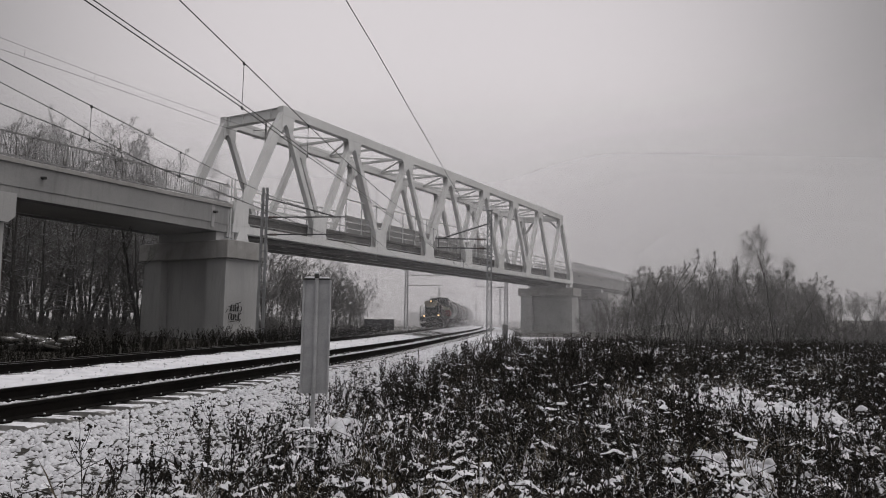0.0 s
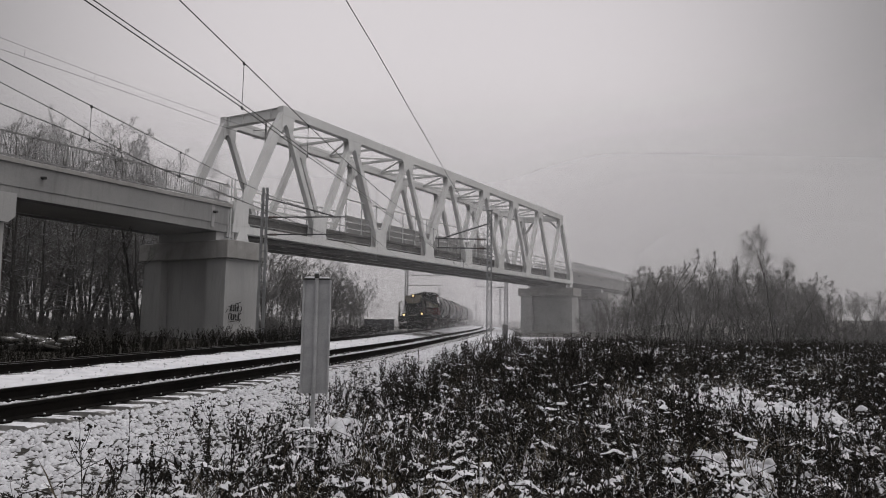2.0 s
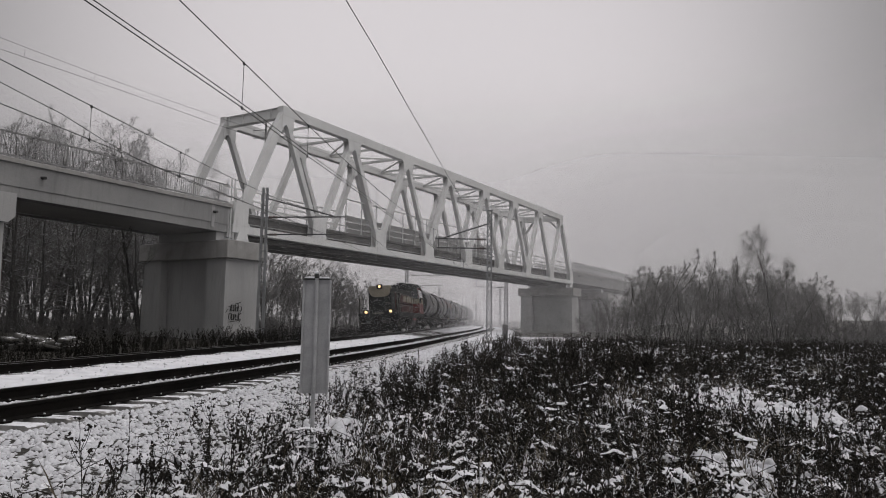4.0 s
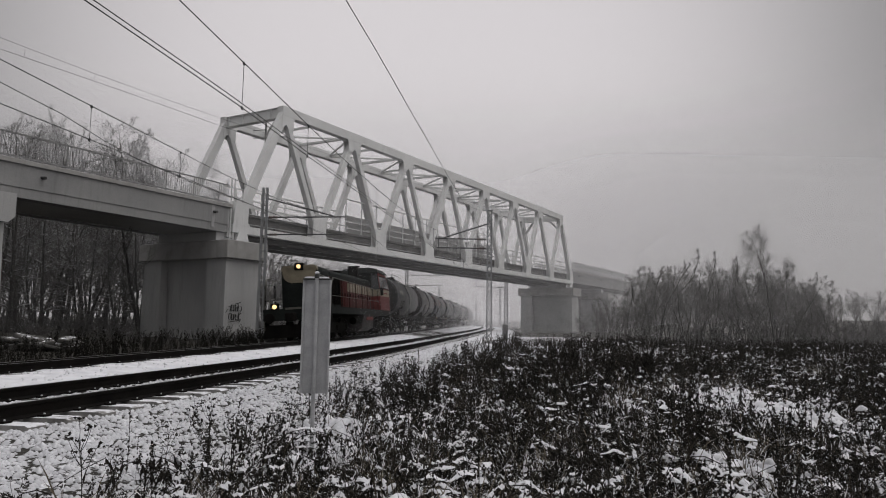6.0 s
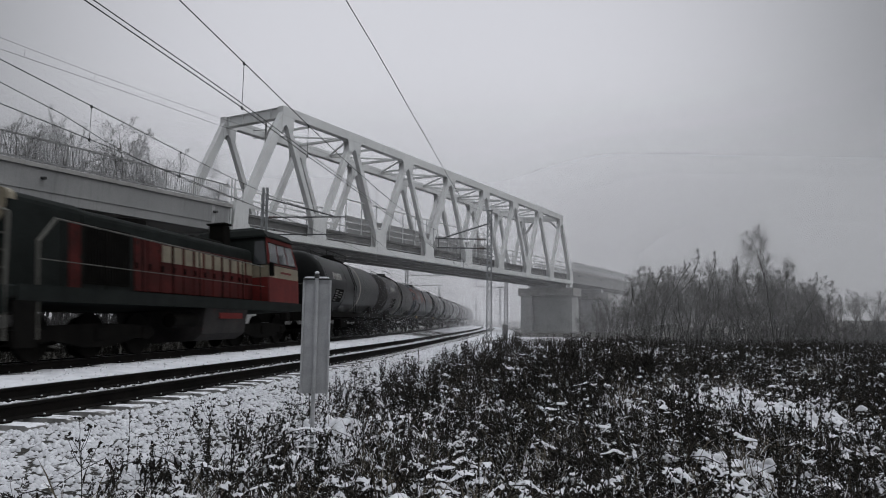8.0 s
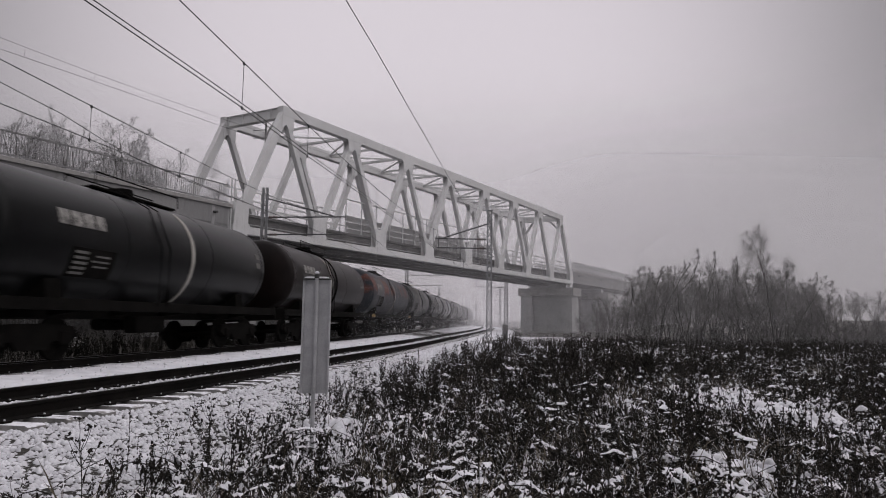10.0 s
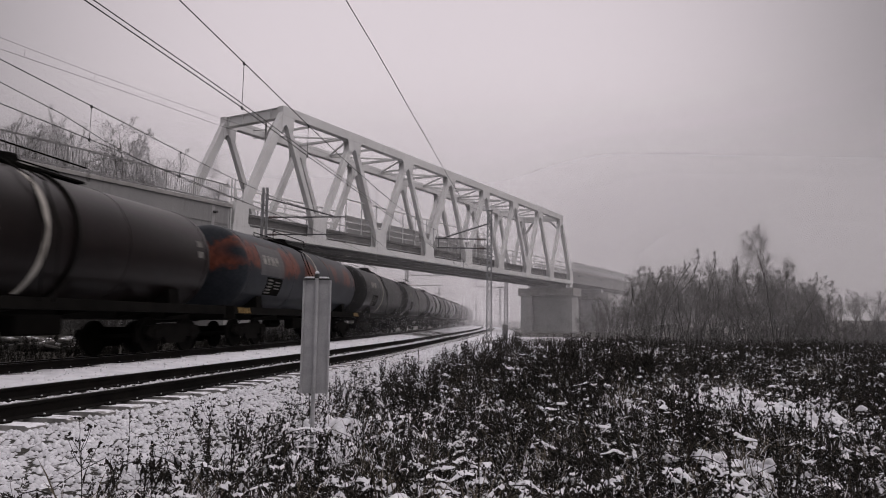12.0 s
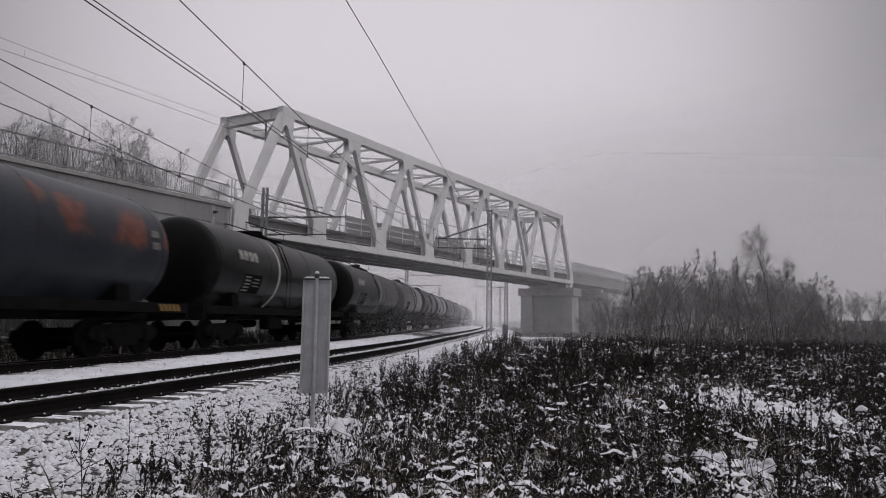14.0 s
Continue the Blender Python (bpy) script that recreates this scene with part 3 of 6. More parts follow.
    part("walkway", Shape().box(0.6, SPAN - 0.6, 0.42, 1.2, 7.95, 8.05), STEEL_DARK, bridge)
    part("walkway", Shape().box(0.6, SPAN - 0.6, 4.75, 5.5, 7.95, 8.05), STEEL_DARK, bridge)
    # dark edge girder and deck edge filling the recess, then handrails, near side
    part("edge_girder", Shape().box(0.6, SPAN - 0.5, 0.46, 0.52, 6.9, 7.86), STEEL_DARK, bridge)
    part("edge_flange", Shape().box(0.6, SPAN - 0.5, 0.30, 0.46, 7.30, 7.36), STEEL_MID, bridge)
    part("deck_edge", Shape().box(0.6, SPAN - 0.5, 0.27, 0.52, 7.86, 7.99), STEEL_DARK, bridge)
    for z in (9.66, 9.02, 8.52):
        for a, b in ((-0.8, 11.2), (37.5, SPAN + 0.8)):
            part("handrail", Shape().beam((a, 0.55, z), (b, 0.55, z), 0.07, 0.09), STEEL_GREY, bridge)
    for i in range(28):
        x = 0.4 + i * 2.37
        if 11.3 < x < 37.4:
            continue
        part("handrail_post", Shape().beam((x, 0.55, 8.0), (x, 0.55, 9.66), 0.07, 0.07, up=(1, 0, 0)), STEEL_GREY, bridge)
    # screen over the tracks on the other side
    ys = WIDE - 0.75
    for i in range(13):
        x0 = 18.0 + i * 2.4
        for z0, z1 in ((8.25, 8.8), (8.86, 9.4), (9.46, 10.0), (10.06, 10.6)):
            part("screen_panel", Shape().loft([[(x, y, z) for y, z in ((ys - 0.12, z0), (ys - 0.02, z0 + 0.12), (ys - 0.02, z1), (ys + 0.03, z1), (ys + 0.03, z0))] for x in (x0 + 0.02, x0 + 2.38)]), SCREEN, bridge)
        part("screen_post", Shape().beam((x0, ys - 0.08, 7.6), (x0, ys - 0.08, 12.1), 0.08, 0.08, up=(1, 0, 0)), STEEL_GREY, bridge)
    part("screen_rail", Shape().beam((18.0, ys - 0.08, 12.1), (49.2, ys - 0.08, 12.1), 0.08, 0.08), STEEL_GREY, bridge)
    for i in range(6):
        x0 = 1.0 + i * 3
        part("handrail_post", Shape().beam((x0, ys, 7.6), (x0, ys, 9.6), 0.07, 0.07, up=(1, 0, 0)), STEEL_GREY, bridge)
    for z in (9.6, 9.0):
        part("handrail", Shape().beam((-0.8, ys, z), (18.5, ys, z), 0.07, 0.08), STEEL_GREY, bridge)
    for x, y in ((-0.35, -0.12), (-0.62, -0.12)):
        part("downpipe", Shape().tube([(x, y, 6.1), (x, y, 10.1)], 0.05, 8), STEEL_GREY, bridge)
    part("drop_post", Shape().tube([(PANEL * 0.5 + 0.3, 2.0, Z_TOP - 0.4), (PANEL * 0.5 + 0.3, 2.0, Z_TOP - 2.0)], 0.07, 8), STEEL_MID, bridge)
    for z in (1.0, 1.6):
        part("drop_arm", Shape().tube([(PANEL * 0.5 + 0.3, 1.9, Z_TOP - z), (PANEL * 0.5 + 0.3, 3.3, Z_TOP - z + 0.1)], 0.03, 6), STEEL_MID, bridge)
    # bearings
    for x in (0.35, SPAN - 0.35):
        for y in (0, WIDE):
            part("bearing", Shape().prism([(x - 0.55, 6.05), (x + 0.55, 6.05), (x + 0.3, 6.78), (x - 0.3, 6.78)], y - 0.3, y + 0.3), STEEL_GREY, bridge)


build_truss()


def build_approach(name, x0, x1, label, lower=0.0, slope=0.0):
    """A concrete girder span with coping, drain pipes and a steel railing, from x0 to x1 along the bridge."""
    span = thing(name, B_AT @ pose(0, 0, -lower, 0, slope, 0), label, "bridge span")
    bot, shelf, top, rail = 6.80, 7.30, 8.42, 9.90
    for y in (-0.05, WIDE - 0.75):
        part("girder", Shape().prism([(x0, bot), (x1, bot), (x1, top), (x0, top)], y, y + 0.8), GIRDER, span)
    # slab takes the paler CONCRETE, standing in for bounced light on its underside
    part("deck_slab", Shape().box(x0, x1, 0.752, WIDE - 0.752, bot + 0.05, 7.8), CONCRETE, span)
    part("ledge", Shape().box(x0, x1, -0.10, -0.052, shelf, top), GIRDER, span)
    for y in (-0.22, WIDE - 0.35):
        part("coping", Shape().box(x0, x1 + 0.3, y, y + 0.57, top + 0.004, top + 0.24, c=0.02), CONCRETE_CAP, span, "pale stained coping")
    if x0 < 0:
        part("end_pilaster", Shape().box(x1 + 0.02, x1 + 0.42, -0.08, 0.6, bot - 0.3, top), CONCRETE, span)
        part("end_pilaster", Shape().box(x1 - 1.35, x1 - 1.1, -0.115, -0.102, shelf - 0.3, top - 0.02), CONCRETE, span)
    for x in ((-24.2, -13.0, -2.1) if x0 < 0 else (68, 79)):
        part("drain_pipe", Shape().tube([(x, -0.42, shelf + 0.62), (x, 0.2, shelf + 0.70)], 0.08, 10), PIPE, span)
    for y in (-0.05, WIDE + 0.05):
        for z in (rail, top + 0.36):
            part("railing_bar", Shape().beam((x0, y, z), (x1, y, z), 0.06, 0.07), RAILING, span)
        n = int((x1 - x0) / 0.155)
        me = Shape().box(-0.011, 0.011, -0.011, 0.011, top + 0.36, rail).mesh("baluster", RAILING)
        posts = Shape().box(-0.025, 0.025, -0.025, 0.025, top + 0.24, rail + 0.01).mesh("railing_post", RAILING)
        rest = Shape()
        for i in range(n + 1):
            xx = x0 + i * 0.155
            if i % 13 == 0:
                part("railing_post", posts, None, span, m=pose(xx, y, 0))
            elif y < 1 and xx > -26 and xx < 82:
                part("baluster", me, None, span, m=pose(xx, y, 0))
            else:
                rest.box(xx - 0.011, xx + 0.011, y - 0.011, y + 0.011, top + 0.36, rail)
        if rest.v:
            tagged(part("balusters", rest, RAILING, span), kind="stuff")
    return span


build_approach("approach_span", -42.0, -0.9, "painted concrete girder approach span with steel railing", 0.30, 0.70)
build_approach("approach_span", SPAN + 0.8, SPAN + 130, "foggy concrete girder approach span with steel railing")


def build_pier(u, label, graffiti=False, high=False):
    """A wall pier across the bridge at u: stepped cap, shaft with a recessed middle."""
    pier = thing("bridge_pier", B_AT @ pose(u, 0, 0), label, "bridge pier", "piers of the bridge")
    w0, w1 = -1.0, 7.65
    if not high:
        part("bearing_block", Shape().box(-1.5, -0.3, 0.15, WIDE - 0.15, 5.96, 6.50, c=0.02), CONCRETE, pier)
    if high:
        part("cap", Shape().prism([(-1.5, 5.6), (-1.2, 5.3), (1.6, 5.3), (1.9, 5.6), (1.9, 6.69), (-1.5, 6.69)], w0, w1), CONCRETE, pier)
    else:
        part("cap", Shape().box(-1.55, 2.0, w0, w1, 4.78, 5.95, c=0.04), CONCRETE_CAP, pier)
    shaft = Shape()
    for y0, y1 in ((w0 + 0.35, w0 + 2.1), (w1 - 2.1, w1 - 0.35)):
        rings = []
        for z, k in ((-1.2, 0.12), (4.2, 0.0), (5.29 if high else 4.77, 0.0)):
            rings.append([(-1.3 - k, y0 - k, z), (1.6 + k, y0 - k, z), (1.6 + k, y1, z), (-1.3 - k, y1, z)])
        shaft.loft(rings)
    part("shaft", shaft, CONCRETE, pier)
    part("web_wall", Shape().box(-0.75, 1.1, w0 + 2.1, w1 - 2.1, -1.2, 5.29 if high else 4.77), CONCRETE, pier)
    part("footing", Shape().box(-1.9, 2.2, w0 - 0.2, w1 + 0.2, -1.6, -0.62, c=0.03), CONCRETE_CAP, pier)
    if graffiti:
        rng = random.Random(4)
        tag = Shape()
        y = w0 + 0.30 - 0.05
        for z0, x, n in ((1.42, -1.02, 5), (0.86, -0.95, 5)):
            pts = []
            for k in range(n):
                w, h, ph = rng.uniform(0.2, 0.34), rng.uniform(0.28, 0.52), rng.uniform(0, 6.28)
                turn = rng.uniform(3.5, 6.5) * rng.choice((-1, 1))
                for q in range(9):
                    a = ph + turn * q / 8
                    pts.append((x + w * 0.5 + w * 0.6 * math.cos(a), y, z0 + h * 0.5 + h * 0.55 * math.sin(a) + 0.05 * math.sin(3 * a)))
                x += w * 0.85
            for a, b in zip(pts, pts[1:]):
                tag.beam(a, b, 0.02, 0.042)
        for a, b in (((-1.25, 1.3), (-1.05, 1.55)), ((-0.3, 1.9), (0.02, 2.02)), ((-1.0, 0.72), (0.0, 0.85)), ((-0.1, 0.7), (0.06, 0.9))):
            tag.beam((a[0], y, a[1]), (b[0], y, b[1]), 0.02, 0.03)
        part("painted_scribble", tag, GRAFF, pier, "black spray-painted scribble")


build_pier(0.0, "grey concrete bridge pier with black spray-painted scribble", True)
build_pier(-16.4, "grey concrete bridge pier beside the woods", high=True)
build_pier(SPAN, "grey concrete bridge pier behind dry weeds")
build_pier(SPAN + 17.0, "grey concrete bridge pier fading in fog")

# ---- overhead line ----
def along(line, off, heights, s0, s1, step=1.5):
    """Points of a wire beside a track, through the given (distance, height) pairs."""
    return [(*on_track(line, s, off)[:2], float(np.interp(s, [a for a, _ in heights], [b for _, b in heights])))
            for s in np.arange(s0, s1 + 0.1, step)]


def hang(s0, z0, s1, z1, sag, n=12):
    """Heights of a wire that sags between two supports."""
    return [(s0 + (s1 - s0) * k / n, z0 + (z1 - z0) * k / n - 4 * sag * (k / n) * (1 - k / n)) for k in range(n + 1)]


def catenary(line, off, low, high, s0, s1, drops, extra=()):
    w = thing("overhead_line", pose(0, 0, 0), "dark contact wire hung by droppers from a carrier wire", "overhead wire", "overhead wires")
    part("contact_wire", Shape().tube(along(line, off, low, s0, s1), 0.011, 5), WIRE, w)
    part("carrier_wire", Shape().tube(along(line, off, high, s0, s1), 0.012, 5), WIRE, w)
    for o, tab, e1 in extra:
        part("contact_wire", Shape().tube(along(line, o, tab, s0, e1), 0.010, 5), WIRE, w)
    for s in drops:
        x, y, h = on_track(line, s, off)
        zs = [float(np.interp(s, [a for a, _ in t], [b for _, b in t])) for t in (high, low)]
        part("dropper", Shape().tube([(x, y, zs[0]), (x, y, zs[1])], 0.007, 4), WIRE, w)
        for zz in zs:
            part("clamp", Shape().box(x - 0.018, x + 0.018, y - 0.03, y + 0.03, zz - 0.05, zz + 0.025), WIRE, w)


LOW_NEAR = [(-14, 6.25), (0, 5.95), (11, 5.68), (15, 5.6), (19, 5.46), (23, 5.39), (27, 5.3), (45, 5.3), (160, 5.6)]
HIGH_NEAR = [(-14, 9.2), (0, 8.05), (8, 7.25), (12.4, 6.84), (15, 6.61), (18.9, 6.31), (22.6, 6.1), (26.4, 5.98), (30, 5.95), (36, 6.1), (44, 6.6)] + hang(46, 6.7, 104, 6.8, 0.8)
LOW_FAR = [(-14, 5.6), (14, 5.43), (22, 5.38), (45, 5.45), (160, 5.7)]
HIGH_FAR = [(-14, 7.6), (0, 6.9), (8, 6.55), (14.2, 6.35), (17.2, 6.26), (21.4, 6.14), (24.1, 6.07), (30, 6.1), (41, 6.9)] + hang(43, 7.0, 100, 7.0, 0.8)
catenary(NEAR, 0.0, LOW_NEAR, HIGH_NEAR, -14, 104, [7.5, 15.0, 18.9, 22.6, 26.4, 31, 36, 41, 52, 60, 70, 80], [(0.09, [(s, z + 0.03) for s, z in LOW_NEAR], 46)])
catenary(FAR, 0.0, LOW_FAR, HIGH_FAR, -14, 100, [4, 9.6, 17.1, 21.4, 26, 32, 50, 60, 70], [(0.1, [(-14, 8.2), (14.2, 5.82), (15.9, 5.72), (18.4, 5.36), (22, 5.3), (41, 5.5)], 41)])
tagged(part("feeder_wire", Shape().tube(along(NEAR, 3.1, [(-14, 9.2), (6, 7.4), (12.8, 6.75), (14.5, 6.61), (18, 6.28), (23, 5.95), (28, 5.78), (34, 5.77), (39, 5.9), (44, 6.1)], -14, 44), 0.009, 5), WIRE, None),
       "single dark feeder wire between masts", "overhead wire", "overhead wires")


def lattice_mast(x, y, height, label, arm_to, levels, turn):
    """A tapering lattice mast of four angles with zigzag lacing, its bracket arms reaching over the track."""
    z0 = float(ground_height(np.array([x]), np.array([y]))[0]) - 0.05
    m = thing("catenary_mast", pose(x, y, z0, 0, 0, turn), label, "mast", "overhead line masts")
    part("foundation", Shape().box(-0.35, 0.35, -0.35, 0.35, -0.3, 0.25, c=0.03), CONCRETE, m)
    a0, a1 = 0.155, 0.135
    corner = lambda sx, sy, z: (sx * (a0 + (a1 - a0) * z / height), sy * (a0 + (a1 - a0) * z / height) * 0.7, z)
    for sx in (-1, 1):
        for sy in (-1, 1):
            part("leg", Shape().beam(corner(sx, sy, 0.2), corner(sx, sy, height), 0.06, 0.06, up=(1, 0, 0)), MAST, m)
    n = int(height / 0.42)
    for sy in (-1, 1):
        lace = Shape()
        for i in range(n):
            za, zb = 0.3 + i * (height - 0.4) / n, 0.3 + (i + 1) * (height - 0.4) / n
            sg = 1 if i % 2 else -1
            lace.beam(corner(sg, sy, za), corner(-sg, sy, zb), 0.03, 0.05)
            lace.beam(corner(-sg, sy, za), corner(sg, sy, zb), 0.03, 0.05)
        part("lacing", lace, MAST, m)
    part("mast_cap", Shape().box(-0.2, 0.2, -0.16, 0.16, height, height + 0.06), MAST, m)
    bracket(m, arm_to, levels)
    return m


def bracket(m, reach, levels):
    """Cantilever: strut, tie and registration arm with brown insulators; reach is along the mast's x."""
    zt, zm, zl = levels
    for z, end in ((zm, reach * 1.02), (zl, reach * 0.98)):
        part("arm", Shape().tube([(0.2 * np.sign(reach), 0, z), (end, 0, z + 0.05)], 0.045, 8), ARM, m)
        s = Shape()
        for k in range(5):
            x = (0.35 + k * 0.11) * np.sign(reach)
            s.lathe([(0.03, -0.03), (0.09, -0.02), (0.09, 0.02), (0.03, 0.03)], 10, Matrix.Translation((x, 0, z)) @ Matrix.Rotation(math.pi / 2, 4, "Y"))
        part("insulator", s, INSUL, m)
    part("tie_rod", Shape().tube([(0.15 * np.sign(reach), 0, zt), (reach * 0.86, 0, zm + 0.1)], 0.045, 8), ARM, m)
    part("hanger", Shape().tube([(reach * 0.95, 0, zm), (reach * 0.95, 0, zl)], 0.03, 6), ARM, m)


def post_mast(x, y, height, label, reach, levels, turn):
    z0 = float(ground_height(np.array([x]), np.array([y]))[0]) - 0.05
    m = thing("catenary_mast", pose(x, y, z0, 0, 0, turn), label, "mast", "overhead line masts")
    part("foundation", Shape().box(-0.3, 0.3, -0.3, 0.3, -0.3, 0.3, c=0.03), CONCRETE, m)
    for sx in (-1, 1):
        part("channel", Shape().beam((sx * 0.19, 0, 0.2), (sx * 0.12, 0, height), 0.1, 0.16, up=(1, 0, 0)), MAST, m)
    n = int(height / 0.5)
    lace = Shape()
    for i in range(n):
        za = 0.4 + i * (height - 0.6) / n
        lace.box(-0.17, 0.17, -0.06, 0.06, za, za + 0.06)
    part("batten_plates", lace, MAST, m)
    bracket(m, reach, levels)
    return m


lattice_mast(3.02, 44.5, 8.6, "grey lattice mast with bracket arms beside the track", -3.5, (7.75, 6.75, 6.15), -5)
post_mast(-11.3, 43.0, 9.8, "weathered steel post mast with bracket arms by the pier", 5.1, (9.1, 7.9, 6.8), -4)
post_mast(-4.6, 88.0, 8.6, "foggy steel post mast with bracket arms", 4.8, (8.2, 7.2, 5.9), -3)
post_mast(8.6, 93.0, 8.4, "foggy steel post mast with bracket arms", -4.2, (8.0, 7.3, 6.0), -3)
for s, o in ((150, 3.2), (150, -10), (200, 3.2), (200, -10)):
    x, y, h = on_track(NEAR, s, o)
    post_mast(x, y, 8.6, "steel post mast almost lost in fog", -3.5 if o > 0 else 3.5, (8.2, 7.2, 5.9), -math.degrees(h))

# line over the bridge
bw = thing("overhead_line", B_AT, "thin overhead line running through the truss bridge", "overhead wire", "overhead wires")
part("contact_wire", Shape().tube([(-60, 2.95, 15.3), (-13.7, 2.95, 14.74), (-8.6, 2.95, 14.67), (-4, 2.95, 14.57), (1, 2.95, 14.42), (SPAN + 50, 2.95, 14.1)], 0.012, 5), WIRE, bw)
part("carrier_wire", Shape().tube([(-60, 2.95, 17.6), (-30, 2.95, 16.1), (-13.8, 2.95, 15.34), (-8.7, 2.95, 15.12), (-4, 2.95, 15.02), (1, 2.95, 14.97), (SPAN, 2.95, 14.9), (SPAN + 50, 2.95, 15.3)], 0.009, 5), WIRE, bw)
for x, z0, z1 in ((-17, 14.78, 15.5), (-12.6, 14.72, 15.28), (-8.6, 14.67, 15.12), (-4, 14.57, 15.02)):
    part("dropper", Shape().tube([(x, 2.95, z0), (x, 2.95, z1)], 0.007, 4), WIRE, bw)

# ---- train: y forwards, x to its right, z up from the rail heads ----
SPEED, FRONT = 9.6, 89.8          # metres a second, and where the front lamps stand at the start
LOCO_DARK = surface("dark_green_loco_paint", (0.0058, 0.0069, 0.0064), (0.013, 0.0153, 0.0143), 1.5, 0.7, 0.0, 0.08, 15, wear=(0.014, 0.012, 0.010), wear_at=0.68, spec=0.07)
LOCO_RED = surface("faded_red_loco_paint", (0.065, 0.0105, 0.0098), (0.115, 0.017, 0.015), 1.2, 0.55, 0.0, 0.06, 15, streak=True, spec=0.1)
LOCO_DOOR = surface("grimy_red_door_paint", (0.026, 0.0062, 0.0055), (0.062, 0.0115, 0.0105), 1.4, 0.6, 0.0, 0.06, 15, streak=True, wear=(0.010, 0.008, 0.007), wear_at=0.56, wear_soft=0.12, spec=0.08)
LOCO_CREAM = surface("dirty_cream_paint", (0.11, 0.094, 0.066), (0.19, 0.165, 0.118), 2.0, 0.55, 0.0, 0.06, 15, wear=(0.2, 0.1, 0.06), wear_at=0.66)
UNDER = surface("grimy_underframe", (0.003, 0.0028, 0.0026), (0.0075, 0.0068, 0.006), 2.0, 0.9, 0.0, 0.2, 20, spec=0.05)
HAND = surface("pale_handrail_paint", (0.045, 0.044, 0.038), (0.085, 0.08, 0.068), 3.0, 0.6, 0.0, 0.0)
FUEL = surface("grey_fuel_tank_paint", (0.016, 0.015, 0.015), (0.035, 0.032, 0.031), 2.0, 0.7, 0.0, 0.1, 20, wear=(0.05, 0.016, 0.014), wear_at=0.62, spec=0.1)
PLATE = surface("grey_repaint_plate", (0.045, 0.045, 0.047), (0.075, 0.075, 0.077), 1.5, 0.5, 0.0, 0.0, spec=0.2)


def sprayed_material():
    """Blue-grey tank paint with worn orange-red spray along the middle of the side."""
    m = surface("sprayed_tank_paint", (0.011, 0.013, 0.017), (0.026, 0.030, 0.036), 0.9, 0.42, 0.0, 0.05, 12, streak=True, spec=0.13)
    n, l = m.node_tree.nodes, m.node_tree.links
    b = n["Principled BSDF"]
    old = b.inputs["Base Color"].links[0].from_socket
    pos = n.new("ShaderNodeTexCoord").outputs["Object"]
    sep = n.new("ShaderNodeSeparateXYZ")
    l.new(pos, sep.inputs[0])
    edge = maths(n, l, "MULTIPLY", maths(n, l, "SUBTRACT", noise_node(n, l, pos, 1.7, 5.0, 0.65), 0.5), 1.3)
    high = maths(n, l, "ABSOLUTE", maths(n, l, "SUBTRACT", maths(n, l, "ADD", sep.outputs[2], edge), 3.15))
    belt = maths(n, l, "MULTIPLY", maths(n, l, "SUBTRACT", 0.52, high), 6.0, True)
    mp = n.new("ShaderNodeMapping")
    mp.inputs["Scale"].default_value = (0.2, 0.62, 0.35)
    l.new(pos, mp.inputs["Vector"])
    gaps = maths(n, l, "MULTIPLY", maths(n, l, "SUBTRACT", noise_node(n, l, mp.outputs[0], 1.0, 2.0), 0.44), 14.0, True)
    rust = ramp_node(n, l, noise_node(n, l, pos, 5.0, 4.0), [(0.3, (0.06, 0.018, 0.012)), (0.7, (0.13, 0.042, 0.026))])
    l.new(mix_node(n, l, maths(n, l, "MULTIPLY", belt, gaps, True), old, rust), b.inputs["Base Color"])
    return m


TANKS = {
    "black": surface("black_tank_paint", (0.0025, 0.0028, 0.0029), (0.0055, 0.0058, 0.0057), 0.9, 0.34, 0.0, 0.05, 12, streak=True, spec=0.13),
    "grey": surface("worn_grey_tank_paint", (0.02, 0.02, 0.021), (0.05, 0.05, 0.052), 0.9, 0.28, 0.0, 0.05, 12, streak=True, spec=0.4),
    "brown": surface("brownish_tank_paint", (0.0048, 0.0034, 0.0030), (0.0105, 0.0072, 0.0066), 0.9, 0.35, 0.0, 0.05, 12, streak=True, spec=0.13),
    "painted": sprayed_material(),
}
BAND = surface("dirty_white_band", (0.22, 0.205, 0.18), (0.40, 0.385, 0.35), 2.0, 0.6, 0.0, 0.0)
MARKS = surface("faded_lettering", (0.07, 0.068, 0.062), (0.16, 0.155, 0.145), 6.0, 0.7, 0.0, 0.0)
MARK_PAINT = surface("worn_white_marking", (0.05, 0.048, 0.045), (0.30, 0.29, 0.27), 7.0, 0.7, 0.0, 0.0)
YELLOW = surface("dull_yellow_paint", (0.12, 0.075, 0.02), (0.2, 0.12, 0.03), 3.0, 0.6, 0.0, 0.0)
GLASS = surface("dark_cab_glass", (0.02, 0.022, 0.024), (0.03, 0.032, 0.034), 1.0, 0.06, 0.0, 0.0, spec=0.8)


def glow(name, colour, power):
    m, n, l, b = nodes_of(name)
    b.inputs["Base Color"].default_value = (*colour, 1)
    b.inputs["Emission Color"].default_value = (*colour, 1)
    b.inputs["Emission Strength"].default_value = power
    return m


LAMP = glow("lit_headlamp", (1.0, 0.66, 0.30), 1.5)
ROLLING = []     # wheelset, radius


